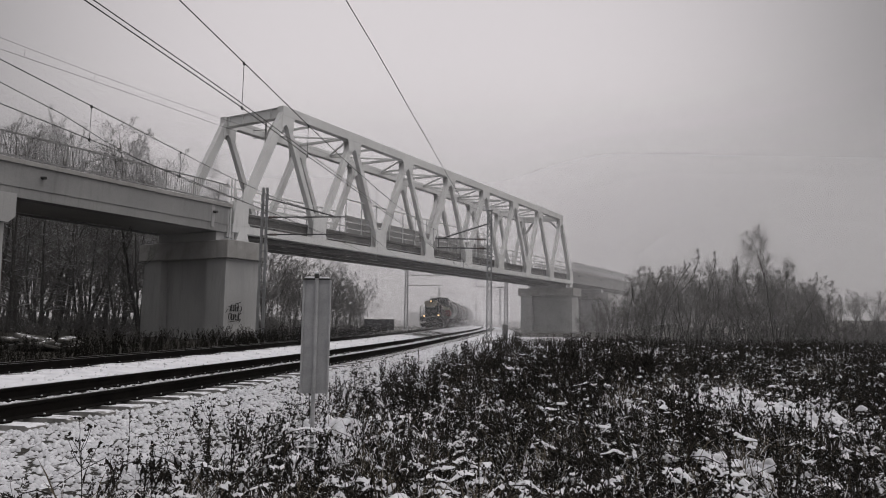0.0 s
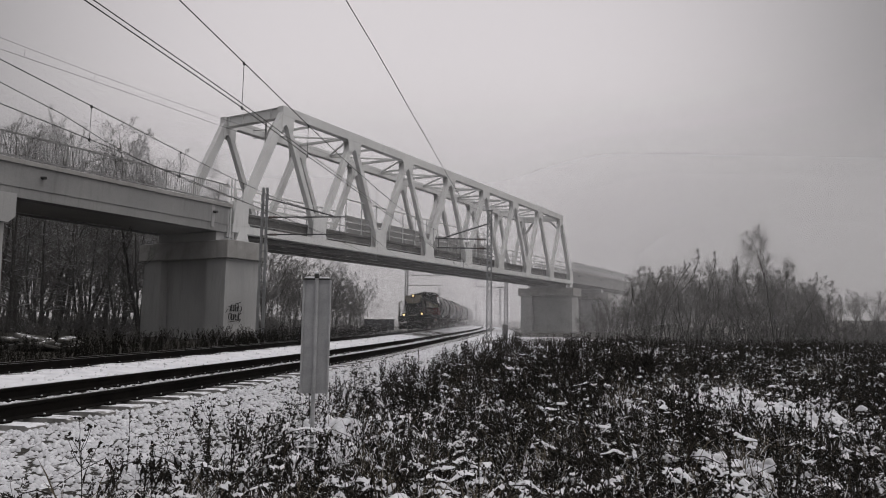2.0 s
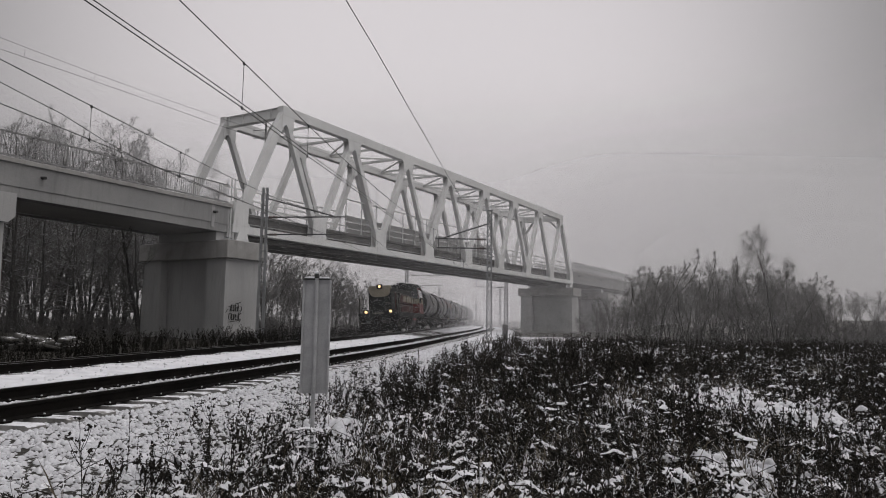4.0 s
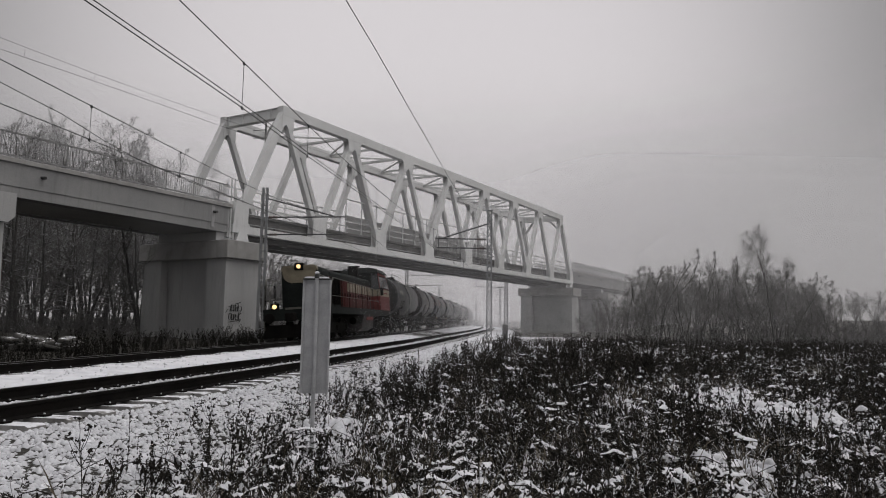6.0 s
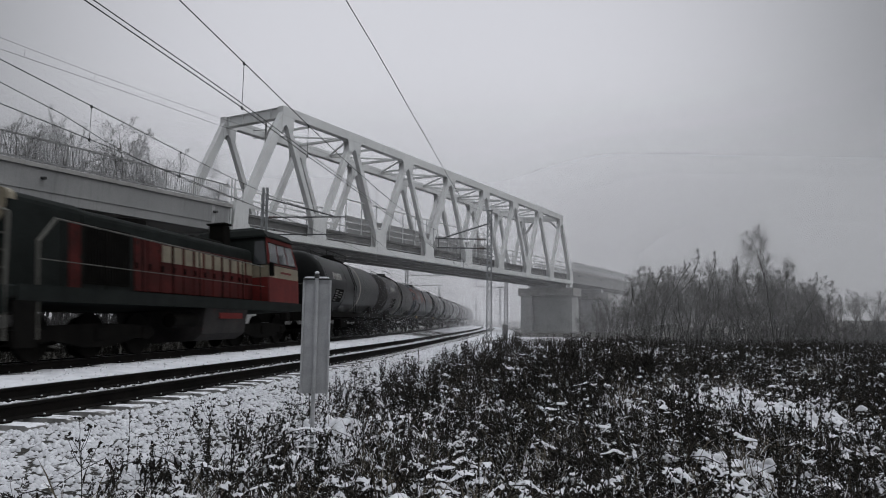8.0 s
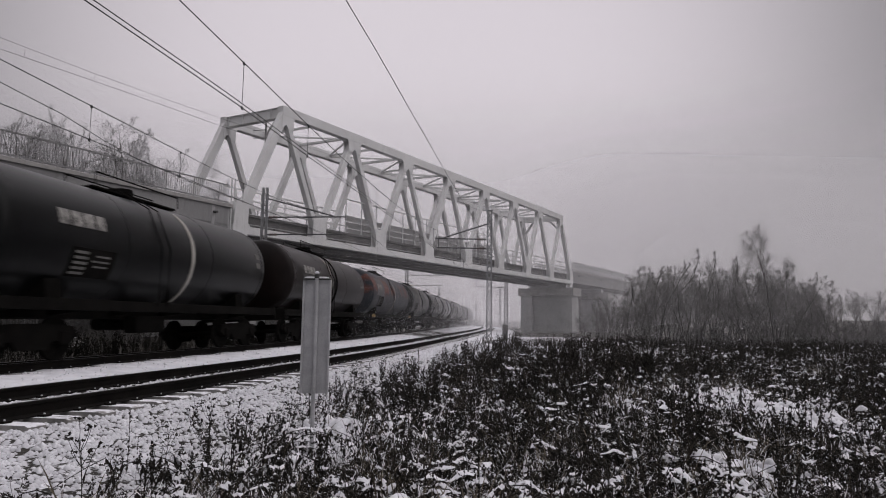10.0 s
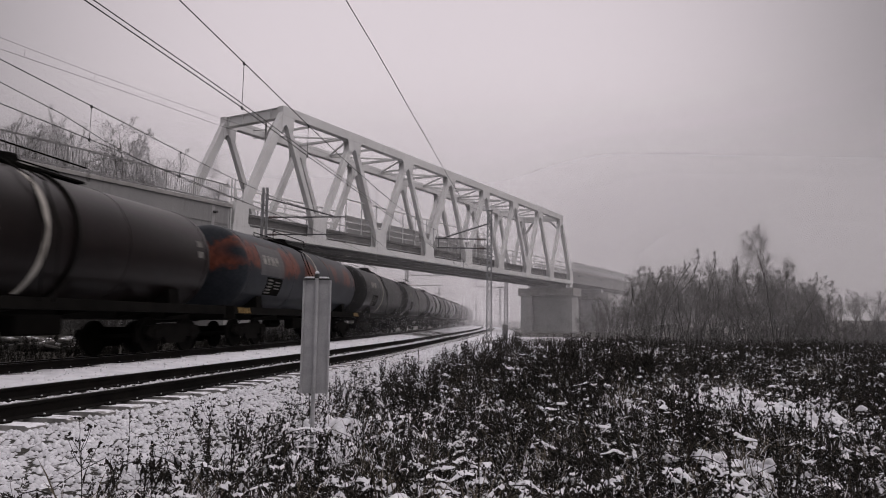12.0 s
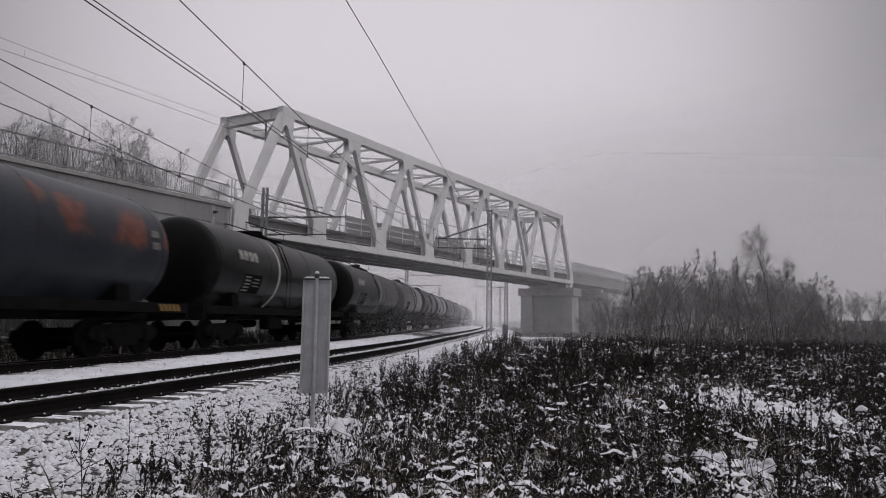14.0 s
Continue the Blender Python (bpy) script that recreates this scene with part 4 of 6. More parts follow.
def wheelset(parent, y, r, z=None):
    """An axle with two wheels, rolling under a bogie."""
    s = Shape()
    for sx in (-0.79, 0.79):
        prof = [(0.06, -0.07), (r * 0.45, -0.03), (r * 0.82, -0.05), (r, -0.065), (r, 0.05), (r * 0.82, 0.04), (r * 0.45, 0.02), (0.06, 0.07)]
        s.lathe(prof, 24, Matrix.Translation((sx, 0, 0)) @ Matrix.Rotation(math.pi / 2, 4, "Y"))
        for k in range(6):
            a = k * math.pi / 3
            s.box(-0.02, 0.02, -0.04, 0.04, r * 0.5, r * 0.75, Matrix.Translation((sx + 0.05, 0, 0)) @ Matrix.Rotation(a, 4, "X"))
    s.tube([(-1.05, 0, 0), (1.05, 0, 0)], 0.075, 10)
    ob = part("wheelset", s, UNDER, parent, m=pose(0, y, r))
    ROLLING.append((ob, y, r))
    return ob


def bogie(parent, y, base, r, axles):
    """Side frames with axle boxes, springs and brake rigging."""
    b = part("bogie_frame", bogie_shape(base, r, axles), UNDER, parent, m=pose(0, y, 0))
    return b


def bogie_shape(base, r, axles):
    s = Shape()
    ys = [base * (i / (axles - 1) - 0.5) for i in range(axles)]
    for sx in (-1.0, 1.0):
        out = [(-base / 2 - 0.45, 0.52), (-base / 2 - 0.3, 0.72), (-0.5, 0.78), (0.5, 0.78), (base / 2 + 0.3, 0.72), (base / 2 + 0.45, 0.52),
               (base / 2 + 0.2, 0.38), (base / 2 - 0.35, 0.42), (0.45, 0.24), (-0.45, 0.24), (-base / 2 + 0.35, 0.42), (-base / 2 - 0.2, 0.38)]
        s.loft([[(sx + o, a, b2) for a, b2 in out] for o in (-0.07, 0.07)])
        for y in ys:
            s.box(sx - 0.12, sx + 0.16, y - 0.16, y + 0.16, r - 0.15, r + 0.15, c=0.03)
        for dy in (-0.18, 0.0, 0.18):
            s.tube([(sx, dy, 0.26), (sx, dy, 0.6)], 0.07, 8)
        for y in ys:
            s.box(sx * 0.8 - 0.05, sx * 0.8 + 0.05, y + r + 0.02, y + r + 0.09, r - 0.18, r + 0.2)
    s.box(-1.0, 1.0, -0.2, 0.2, 0.45, 0.75)
    return s


def coupler(parent, y, d):
    s = Shape()
    s.box(-0.12, 0.12, min(y, y + d * 0.5), max(y, y + d * 0.5), 0.95, 1.2, c=0.02)
    s.box(-0.22, 0.2, y + d * 0.45 - 0.14, y + d * 0.45 + 0.2 * d + 0.14, 0.88, 1.28, c=0.04)
    part("coupler", s, UNDER, parent)


def rounded(w, z0, z1, r, k=4):
    """A section (x, z) of width w with rounded upper corners."""
    out = [(-w / 2, z0), (w / 2, z0)]
    for i in range(k + 1):
        a = math.pi / 2 * i / k
        out.append((w / 2 - r + r * math.cos(a), z1 - r + r * math.sin(a)))
    for i in range(k + 1):
        a = math.pi / 2 * i / k
        out.append((-w / 2 + r - r * math.sin(a), z1 - r + r * math.cos(a)))
    return out


def build_loco():
    """Hood locomotive with its cab at the rear; the front lamps lie at y = 8.3."""
    L = thing("diesel_locomotive", pose(0, 0, 0), "dark green and red diesel hood locomotive with lit headlamps", "locomotive")
    F = 8.3
    part("frame", Shape().box(-1.5, 1.5, -7.75, F - 0.15, 1.22, 1.5, c=0.03), LOCO_DARK, L)
    part("side_sill", Shape().box(1.5, 1.54, -7.6, F - 0.4, 1.2, 1.52), LOCO_DARK, L)
    part("side_sill", Shape().box(-1.54, -1.5, -7.6, F - 0.4, 1.2, 1.52), LOCO_DARK, L)
    # hood in three stretches
    hood_sec = rounded(1.72, 1.5, 3.52, 0.22)
    part("hood", Shape().prism(hood_sec, 5.15, F - 0.92), LOCO_DARK, L)
    part("engine_hood", Shape().prism(rounded(1.76, 1.5, 3.46, 0.2), -4.2, 5.15), LOCO_DARK, L)
    part("radiator_recess", Shape().box(-0.892, 0.892, 3.3, 5.1, 1.7, 3.1), UNDER, L)
    for k in range(16):
        for sx in (-0.90, 0.90):
            part("grille_slat", Shape().box(sx - 0.015, sx + 0.015, 3.36 + k * 0.108, 3.40 + k * 0.108, 1.75, 3.05), UNDER, L)
    # side doors of the engine hood, red below and pale above
    n = 12
    for i in range(n):
        y0 = -4.15 + i * 0.61
        for sx in (-1, 1):
            d = part("hood_door", Shape().box(sx * 0.895 - 0.025, sx * 0.895 + 0.025, y0, y0 + 0.58, 1.62, 3.02, c=0.012), LOCO_DOOR, L)
            if i < 10:
                part("door_panel", Shape().box(sx * 0.925 - 0.012, sx * 0.925 + 0.012, y0 + 0.07, y0 + 0.51, 2.48, 2.95), LOCO_CREAM, d, "grimy cream door panel")
            part("door_handle", Shape().box(sx * 0.94 - 0.02, sx * 0.94 + 0.02, y0 + 0.5, y0 + 0.54, 2.2, 2.36), UNDER, d)
    for sx in (-1, 1):
        part("hood_stripe", Shape().box(sx * 0.872 - 0.015, sx * 0.872 + 0.015, 5.2, 5.6, 1.6, 3.1), LOCO_DOOR, L)
    # nose panel with a rounded cream bib
    bib = [(-1.06, 3.42), (-1.08, 3.2), (-1.0, 2.98), (-0.8, 2.8), (-0.5, 2.72), (0.5, 2.72), (0.8, 2.8), (1.0, 2.98), (1.08, 3.2), (1.06, 3.42)]
    bib = [(0.76 * a, b) for a, b in bib]
    part("nose_bib", Shape().prism(bib, F - 0.93, F - 0.90), LOCO_CREAM, L, "cream rounded nose panel")
    part("nose_top", Shape().prism(rounded(1.76, 3.3, 3.55, 0.2), F - 1.1, F - 0.90), LOCO_CREAM, L)
    for z in (1.9, 2.25, 2.6):
        part("nose_step", Shape().box(-0.78, -0.36, F - 0.93, F - 0.85, z, z + 0.03), HAND, L)
    part("nose_door", Shape().box(-0.35, 0.55, F - 0.93, F - 0.89, 1.55, 2.65, c=0.01), LOCO_DARK, L)
    def lamp(x, y, z, r, box):
        h = part("headlamp", Shape().box(x - box, x + box, y - 0.14, y, z - box * 0.8, z + box * 0.8, c=0.03), UNDER, L)
        part("lens", Shape().lathe([(r, 0), (r * 0.97, 0.03), (r * 0.6, 0.05), (0.01, 0.06)], 20, Matrix.Translation((x, y, z)) @ Matrix.Rotation(-math.pi / 2, 4, "X")), LAMP, h, "lit warm lamp")
    lamp(0.0, F - 0.84, 3.49, 0.095, 0.22)
    lamp(-0.92, F, 1.59, 0.10, 0.2)
    lamp(0.92, F, 1.59, 0.10, 0.2)
    part("buffer_beam", Shape().box(-1.5, 1.5, F - 0.2, F - 0.02, 0.95, 1.5, c=0.02), LOCO_DARK, L)
    part("plate_bar", Shape().box(-0.42, 0.42, F - 0.02, F + 0.0, 1.44, 1.54), HAND, L)
    for sx in (-1.05, 1.05):
        part("buffer", Shape().lathe([(0.1, 0), (0.1, 0.3), (0.24, 0.32), (0.24, 0.38), (0.05, 0.4)], 16, Matrix.Translation((sx, F - 0.03, 1.06)) @ Matrix.Rotation(-math.pi / 2, 4, "X")), UNDER, L)
    part("snow_plough", Shape().prism([(-1.45, 0.16), (1.45, 0.16), (1.3, 0.75), (-1.3, 0.75)], F - 0.1, F + 0.12), UNDER, L)
    # steps and handrails
    for sx in (-1, 1):
        for k in range(4):
            part("entry_step", Shape().box(sx * 1.3 - 0.22, sx * 1.3 + 0.22, F - 0.85, F - 0.3, 0.35 + k * 0.3, 0.38 + k * 0.3), UNDER, L)
        part("step_panel", Shape().box(sx * 1.53 - 0.015, sx * 1.53 + 0.015, F - 0.9, F - 0.3, 0.3, 1.2), UNDER, L)
        part("handrail", Shape().tube([(sx * 1.48, F - 0.15, 0.45), (sx * 1.48, F - 0.15, 1.5), (sx * 1.40, F - 0.3, 2.9), (sx * 1.1, F - 0.5, 3.0)], 0.035, 8), HAND, L)
        part("handrail", Shape().tube([(sx * 1.48, F - 1.0, 0.45), (sx * 1.48, F - 1.0, 2.4), (sx * 1.48, F - 1.5, 2.92)], 0.036, 8), HAND, L)
        part("handrail", Shape().tube([(sx * 1.48, F - 1.5, 2.92), (sx * 1.48, -3.9, 2.75)], 0.020, 6), HAND, L)
        part("handrail", Shape().tube([(sx * 1.48, F - 1.0, 2.05), (sx * 1.48, -3.9, 2.05)], 0.012, 6), HAND, L)
        for k in range(8):
            y = F - 1.7 - k * 1.45
            part("handrail_post", Shape().tube([(sx * 1.48, y, 1.5), (sx * 1.48, y, 2.93 - 0.02 * k)], 0.016, 6), UNDER, L)
    part("front_rail", Shape().tube([(-1.35, F - 0.15, 2.3), (-1.35, F - 0.15, 1.5)], 0.025, 6), UNDER, L)
    part("front_rail", Shape().tube([(1.4, F - 0.12, 1.5), (1.4, F - 0.12, 2.6), (0.95, F - 0.12, 2.6), (0.95, F - 0.12, 1.5)], 0.025, 6), UNDER, L)
    part("front_rail", Shape().tube([(0.95, F - 0.12, 1.9), (1.4, F - 0.12, 1.9)], 0.02, 6), UNDER, L)
    # roof gear
    part("exhaust_stack", Shape().box(-0.3, 0.3, -3.75, -3.25, 3.4, 4.3, c=0.04), UNDER, L)
    part("exhaust_rim", Shape().box(-0.35, 0.35, -3.8, -3.2, 4.3, 4.36), UNDER, L)
    part("roof_fan", Shape().lathe([(0.75, 0), (0.75, 0.14), (0.68, 0.16), (0.1, 0.12)], 20, Matrix.Translation((0, 2.5, 3.44))), UNDER, L)
    part("silencer", Shape().box(-0.45, 0.45, -2.9, -0.8, 3.44, 3.62, c=0.06), UNDER, L)
    # cab
    cab = part("cab", Shape().loft([[(x * k, y, z) for x, y in ((-1.5, -7.25 - dy), (1.5, -7.25 - dy), (1.5, -4.2 + dy2), (-1.5, -4.2 + dy2))]
                                    for z, k, dy, dy2 in ((1.5, 1.0, 0, 0), (2.9, 1.0, 0, 0), (3.95, 0.9, -0.35, -0.2), (4.22, 0.72, -0.5, -0.35))]), LOCO_DARK, L, "dark cab with red and cream sides")
    def cab_side(z):
        return 1.5 if z < 2.9 else 1.5 - 0.143 * (z - 2.9)
    def cab_back(z):
        return -7.25 if z < 2.9 else -7.25 + 0.333 * (z - 2.9)
    def cab_front(z):
        return -4.2 if z < 2.9 else -4.2 - 0.19 * (z - 2.9)
    def side_plate(sx, y0, y1, z0, z1, t):
        """A plate on the cab's sloping side wall, between shares y0 and y1 of its length."""
        ring = []
        for z in (z0, z1):
            a, b = cab_back(z), cab_front(z)
            ring.append([(sx * (cab_side(z) + o), a + (b - a) * u, z) for u, o in ((y0, -0.005), (y1, -0.005), (y1, t), (y0, t))])
        return Shape().loft(ring)
    for y, o in ((-7.272, 0.022), (-4.2, 0.02)):
        part("end_panel", Shape().box(-1.5, 1.5, y, y + o, 1.5, 2.42), LOCO_RED, cab)
        part("cab_stripe", Shape().box(-1.5, 1.5, y - 0.003, y + o + 0.003, 2.424, 2.86), LOCO_CREAM, cab, "cream stripe under the windows")
    for sx in (-1, 1):
        part("cab_side_panel", side_plate(sx, 0.01, 0.99, 1.52, 2.42, 0.014), LOCO_RED, cab)
        part("cab_stripe", side_plate(sx, 0.01, 0.99, 2.424, 2.86, 0.018), LOCO_CREAM, cab, "cream stripe under the windows")
        part("stripe_mark", side_plate(sx, 0.25, 0.62, 2.60, 2.68, 0.021), LOCO_RED, cab, "small faded red mark")
        part("window_band", side_plate(sx, 0.0, 1.0, 2.90, 3.90, 0.010), LOCO_RED, cab, "faded red window surround")
        for y0, y1 in ((0.06, 0.33), (0.37, 0.64), (0.68, 0.94)):
            w = part("side_window", side_plate(sx, y0, y1, 2.98, 3.70, 0.022), GLASS, cab)
            part("window_frame", side_plate(sx, y0 - 0.012, y1 + 0.012, 2.94, 2.98, 0.03), UNDER, w)
            part("window_frame", side_plate(sx, y0 - 0.012, y1 + 0.012, 3.70, 3.74, 0.03), UNDER, w)
        part("front_window", Shape().loft([[(x, cab_front(z) + o, z) for x, o in ((sx * 0.96, 0.0), (sx * (cab_side(z) - 0.06), 0.0), (sx * (cab_side(z) - 0.06), 0.02), (sx * 0.96, 0.02))] for z in (2.9, 3.78)]), GLASS, cab)
        part("cab_mirror", Shape().box(sx * 1.62 - 0.09, sx * 1.62 + 0.09, -4.30, -4.24, 2.45, 2.95, c=0.01), UNDER, cab)
        part("mirror_arm", Shape().tube([(sx * 1.46, -4.27, 2.9), (sx * 1.62, -4.27, 2.92)], 0.015, 6), UNDER, cab)
    for k in range(3):
        x0 = -1.25 + k * 0.86
        part("rear_window", Shape().loft([[(x0 + a, -7.27 + 0.333 * (z - 2.95) - o, z) for a, o in ((0, 0.02), (0.78, 0.02), (0.78, -0.02), (0, -0.02))] for z in (3.0, 3.85)]), GLASS, cab)
    part("cab_roof", Shape().loft([[(x * k, -5.65 + (y + 5.65) * q, z) for x, y in ((-1.42, -7.0), (1.42, -7.0), (1.42, -4.30), (-1.42, -4.30))] for z, k, q in ((3.92, 1.02, 1.0), (3.99, 1.0, 1.0), (4.2, 0.86, 0.92), (4.32, 0.55, 0.8))]), LOCO_DARK, cab)
    # below the frame
    part("fuel_tank", Shape().loft([[(x, y, z) for x, z in ((-1.3, 0.45), (-1.0, 0.25), (1.0, 0.25), (1.3, 0.45), (1.45, 1.2), (-1.45, 1.2))] for y in (-2.5, 0.4)]), FUEL, L, "grey fuel tank")
    for sx in (-1, 1):
        part("tank_label", Shape().box(sx * 1.425 - 0.02, sx * 1.425 + 0.02, -2.1, -0.5, 0.9, 1.08), LOCO_RED, L, "red marking on the fuel tank")
    part("air_reservoir", Shape().tube([(-1.2, 0.7, 0.85), (-1.2, 2.0, 0.85)], 0.2, 12), UNDER, L)
    part("end_platform", Shape().box(-1.45, 1.45, -8.2, -7.2, 1.25, 1.45), UNDER, L)
    part("rear_rail", Shape().tube([(-1.4, -8.1, 0.4), (-1.4, -8.1, 2.4), (1.4, -8.1, 2.4), (1.4, -8.1, 0.4)], 0.025, 6), HAND, L)
    coupler(L, F - 0.05, 1)
    coupler(L, -8.2, -1)
    for y in (4.8, -4.6):
        bogie(L, y, 3.7, 0.525, 3)
        for dy in (-1.85, 0, 1.85):
            wheelset(L, y + dy, 0.525)
    return L


def tank_section(r, n=40):
    return [(r * math.sin(2 * math.pi * j / n), 2.7 - r * math.cos(2 * math.pi * j / n)) for j in range(n)]


def hoop(r, y, w, a0, a1, n=26, t=0.02):
    """A strip round the tank between two angles, measured from its top towards +x."""
    s = Shape()
    rings = []
    for i in range(n + 1):
        a = a0 + (a1 - a0) * i / n
        rings.append([(rr * math.sin(a), yy, 2.7 + rr * math.cos(a)) for rr, yy in ((r - 0.005, y - w / 2), (r + t, y - w / 2), (r + t, y + w / 2), (r - 0.005, y + w / 2))])
    return s.loft(rings)


def patch(r, y0, y1, a0, a1, t=0.012, n=8):
    s = Shape()
    rings = []
    for i in range(n + 1):
        a = a0 + (a1 - a0) * i / n
        rings.append([(rr * math.sin(a), yy, 2.7 + rr * math.cos(a)) for rr, yy in ((r - 0.004, y0), (r + t, y0), (r + t, y1), (r - 0.004, y1))])
    return s.loft(rings)


def build_wagon(half, band, paint, label, mark=True, saddle=False, lines=True):
    """A four-axle tank wagon; half the barrel's length, and where its pale band lies."""
    W = thing("tank_wagon", pose(0, 0, 0), label, "tank wagon", "wagons of the train")
    R = 1.5
    dish = [(0.20, 1.0), (0.27, 0.993), (0.33, 0.972), (0.38, 0.935), (0.43, 0.87), (0.50, 0.70), (0.56, 0.5), (0.60, 0.28), (0.62, 0.06)]
    s = Shape()
    rings = []
    for sgn in (-1, 1):
        seq = dish[::-1] if sgn < 0 else dish
        for d, k in seq:
            y = sgn * (half - 0.62 + d)
            rings.append([(x * k, y, 2.7 + (z - 2.7) * k) for x, z in tank_section(R)])
    s.loft(rings)
    barrel = part("barrel", s, TANKS[paint], W, smooth=True)
    for y in (-half + 0.6, -half / 3, half / 3, half - 0.6):
        part("weld_seam", hoop(R, y, 0.03, 0, 2 * math.pi, 40, 0.006), TANKS[paint], barrel)
    part("pale_band", hoop(R, band, 0.16, math.radians(-150), math.radians(-35), 26, 0.012), BAND, barrel, "dirty white painted band")
    if saddle:
        part("strap", hoop(R, band - 0.9, 0.10, math.radians(-170), math.radians(170), 40, 0.05), UNDER, barrel)
    # roof walkway, dome and hatch
    part("dome", Shape().lathe([(0.36, 0), (0.36, 0.28), (0.33, 0.32), (0.1, 0.36)], 20, Matrix.Translation((0, 0.3, 4.15))), UNDER, W)
    part("roof_walkway", Shape().box(-0.35, 0.35, -2.0, 1.9, 4.24, 4.29), UNDER, W)
    for sx in (-0.42, 0.42):
        part("walkway_rail", Shape().tube([(sx, -2.0, 4.3), (sx, -2.0, 4.62), (sx, 1.9, 4.62), (sx, 1.9, 4.3)], 0.02, 6), UNDER, W)
    for sx in (-1, 1):
        part("ladder_rail", Shape().tube([(sx * 0.4, 0.9, 4.3), (sx * 1.25, 0.9, 3.75), (sx * 1.62, 0.9, 2.7), (sx * 1.5, 0.9, 1.2)], 0.02, 6), UNDER, W)
        part("ladder_rail", Shape().tube([(sx * 0.4, 0.5, 4.3), (sx * 1.25, 0.5, 3.75), (sx * 1.62, 0.5, 2.7), (sx * 1.5, 0.5, 1.2)], 0.02, 6), UNDER, W)
    # frame, saddles, bogies
    part("centre_sill", Shape().box(-0.3, 0.3, -half - 0.75, half + 0.75, 0.95, 1.25), UNDER, W)
    for y in (-half - 0.7, half + 0.6):
        part("end_beam", Shape().box(-1.45, 1.45, y, y + 0.12, 0.9, 1.32, c=0.01), UNDER, W)
    for sx in (-1, 1):
        for sg in (-1, 1):
            if paint == "painted":
                for k in range(5):
                    y = sg * (half + 0.25) - sg * k * 0.2
                    part("yellow_stripe", Shape().prism([(0, 1.08), (0.11, 1.08), (0.19, 1.26), (0.08, 1.26)], -0.008, 0.008, pose(sx * 1.47, y, 0, 0, 0, 90)), YELLOW, W, "dull yellow hazard stripe")
        part("side_sill", Shape().box(sx * 1.4 - 0.06, sx * 1.4 + 0.06, -half - 0.6, half + 0.6, 1.05, 1.29), UNDER, W)
        for k in range(6):
            y = (k - 2.5) * (2 * half - 1.5) / 5
            part("sill_bracket", Shape().prism([(0.3, 1.0), (1.34, 1.07), (1.34, 1.27), (0.3, 1.2)] if sx > 0 else [(-1.34, 1.07), (-0.3, 1.0), (-0.3, 1.2), (-1.34, 1.27)], y - 0.05, y + 0.05), UNDER, W)
    for sg in (-1, 1):
        part("saddle", Shape().loft([[(x, y, z) for x, z in ((-1.25, 1.2), (1.25, 1.2), (1.22, 1.72), (0.9, 1.52), (0, 1.3), (-0.9, 1.52), (-1.22, 1.72))] for y in (sg * (half - 1.9) - 0.25, sg * (half - 1.9) + 0.25)]), UNDER, W)
    part("brake_gear", Shape().box(-0.7, -0.3, -0.8, 0.6, 0.55, 1.0, c=0.04), UNDER, W)
    part("air_reservoir", Shape().tube([(0.6, -0.9, 0.85), (0.6, 0.4, 0.85)], 0.18, 12), UNDER, W)
    # lettering patches: side that faces the camera is -x
    if mark:
        a0, a1 = math.radians(-84), math.radians(-71)
        y0 = half - 1.75
        if paint == "painted":
            part("mark_plate", patch(R, y0 - 2.1, y0 + 0.25, math.radians(-99), math.radians(-55), 0.006), PLATE, barrel, "plain grey repainted panel")
        for k in range(4):
            y1 = y0 - k * 0.40
            part("mark_block", patch(R, y1 - 0.33, y1, a0, a1, 0.014, 4), MARK_PAINT, barrel, "worn pale marking block")
    if lines:
        part("data_panel", patch(R, half - 3.7, half - 2.2, math.radians(-127), math.radians(-101), 0.008), UNDER, barrel, "black data panel")
        for k in range(5):
            a = math.radians(-106 - k * 4.6)
            part("lettering_bar", patch(R, half - 2.75, half - 2.3, a, a + math.radians(2.3), 0.012, 2), MARKS, barrel)
            if k < 3:
                part("lettering_bar", patch(R, half - 3.5, half - 3.0 + 0.1 * (k % 2), a - 0.03, a + math.radians(1.6) - 0.03, 0.012, 2), MARKS, barrel)
    for k in range(2):
        a = math.radians(-80 - k * 12)
        part("lettering_bar", patch(R, -half + 0.75, -half + 1.05, a, a + math.radians(7), 0.012, 3), MARKS, barrel)
    coupler(W, half + 0.7, 1)
    coupler(W, -half - 0.7, -1)
    for y in (half - 1.55, -half + 1.55):
        bogie(W, y, 1.85, 0.475, 2)
        for dy in (-0.925, 0.925):
            wheelset(W, y + dy, 0.475)
    return W


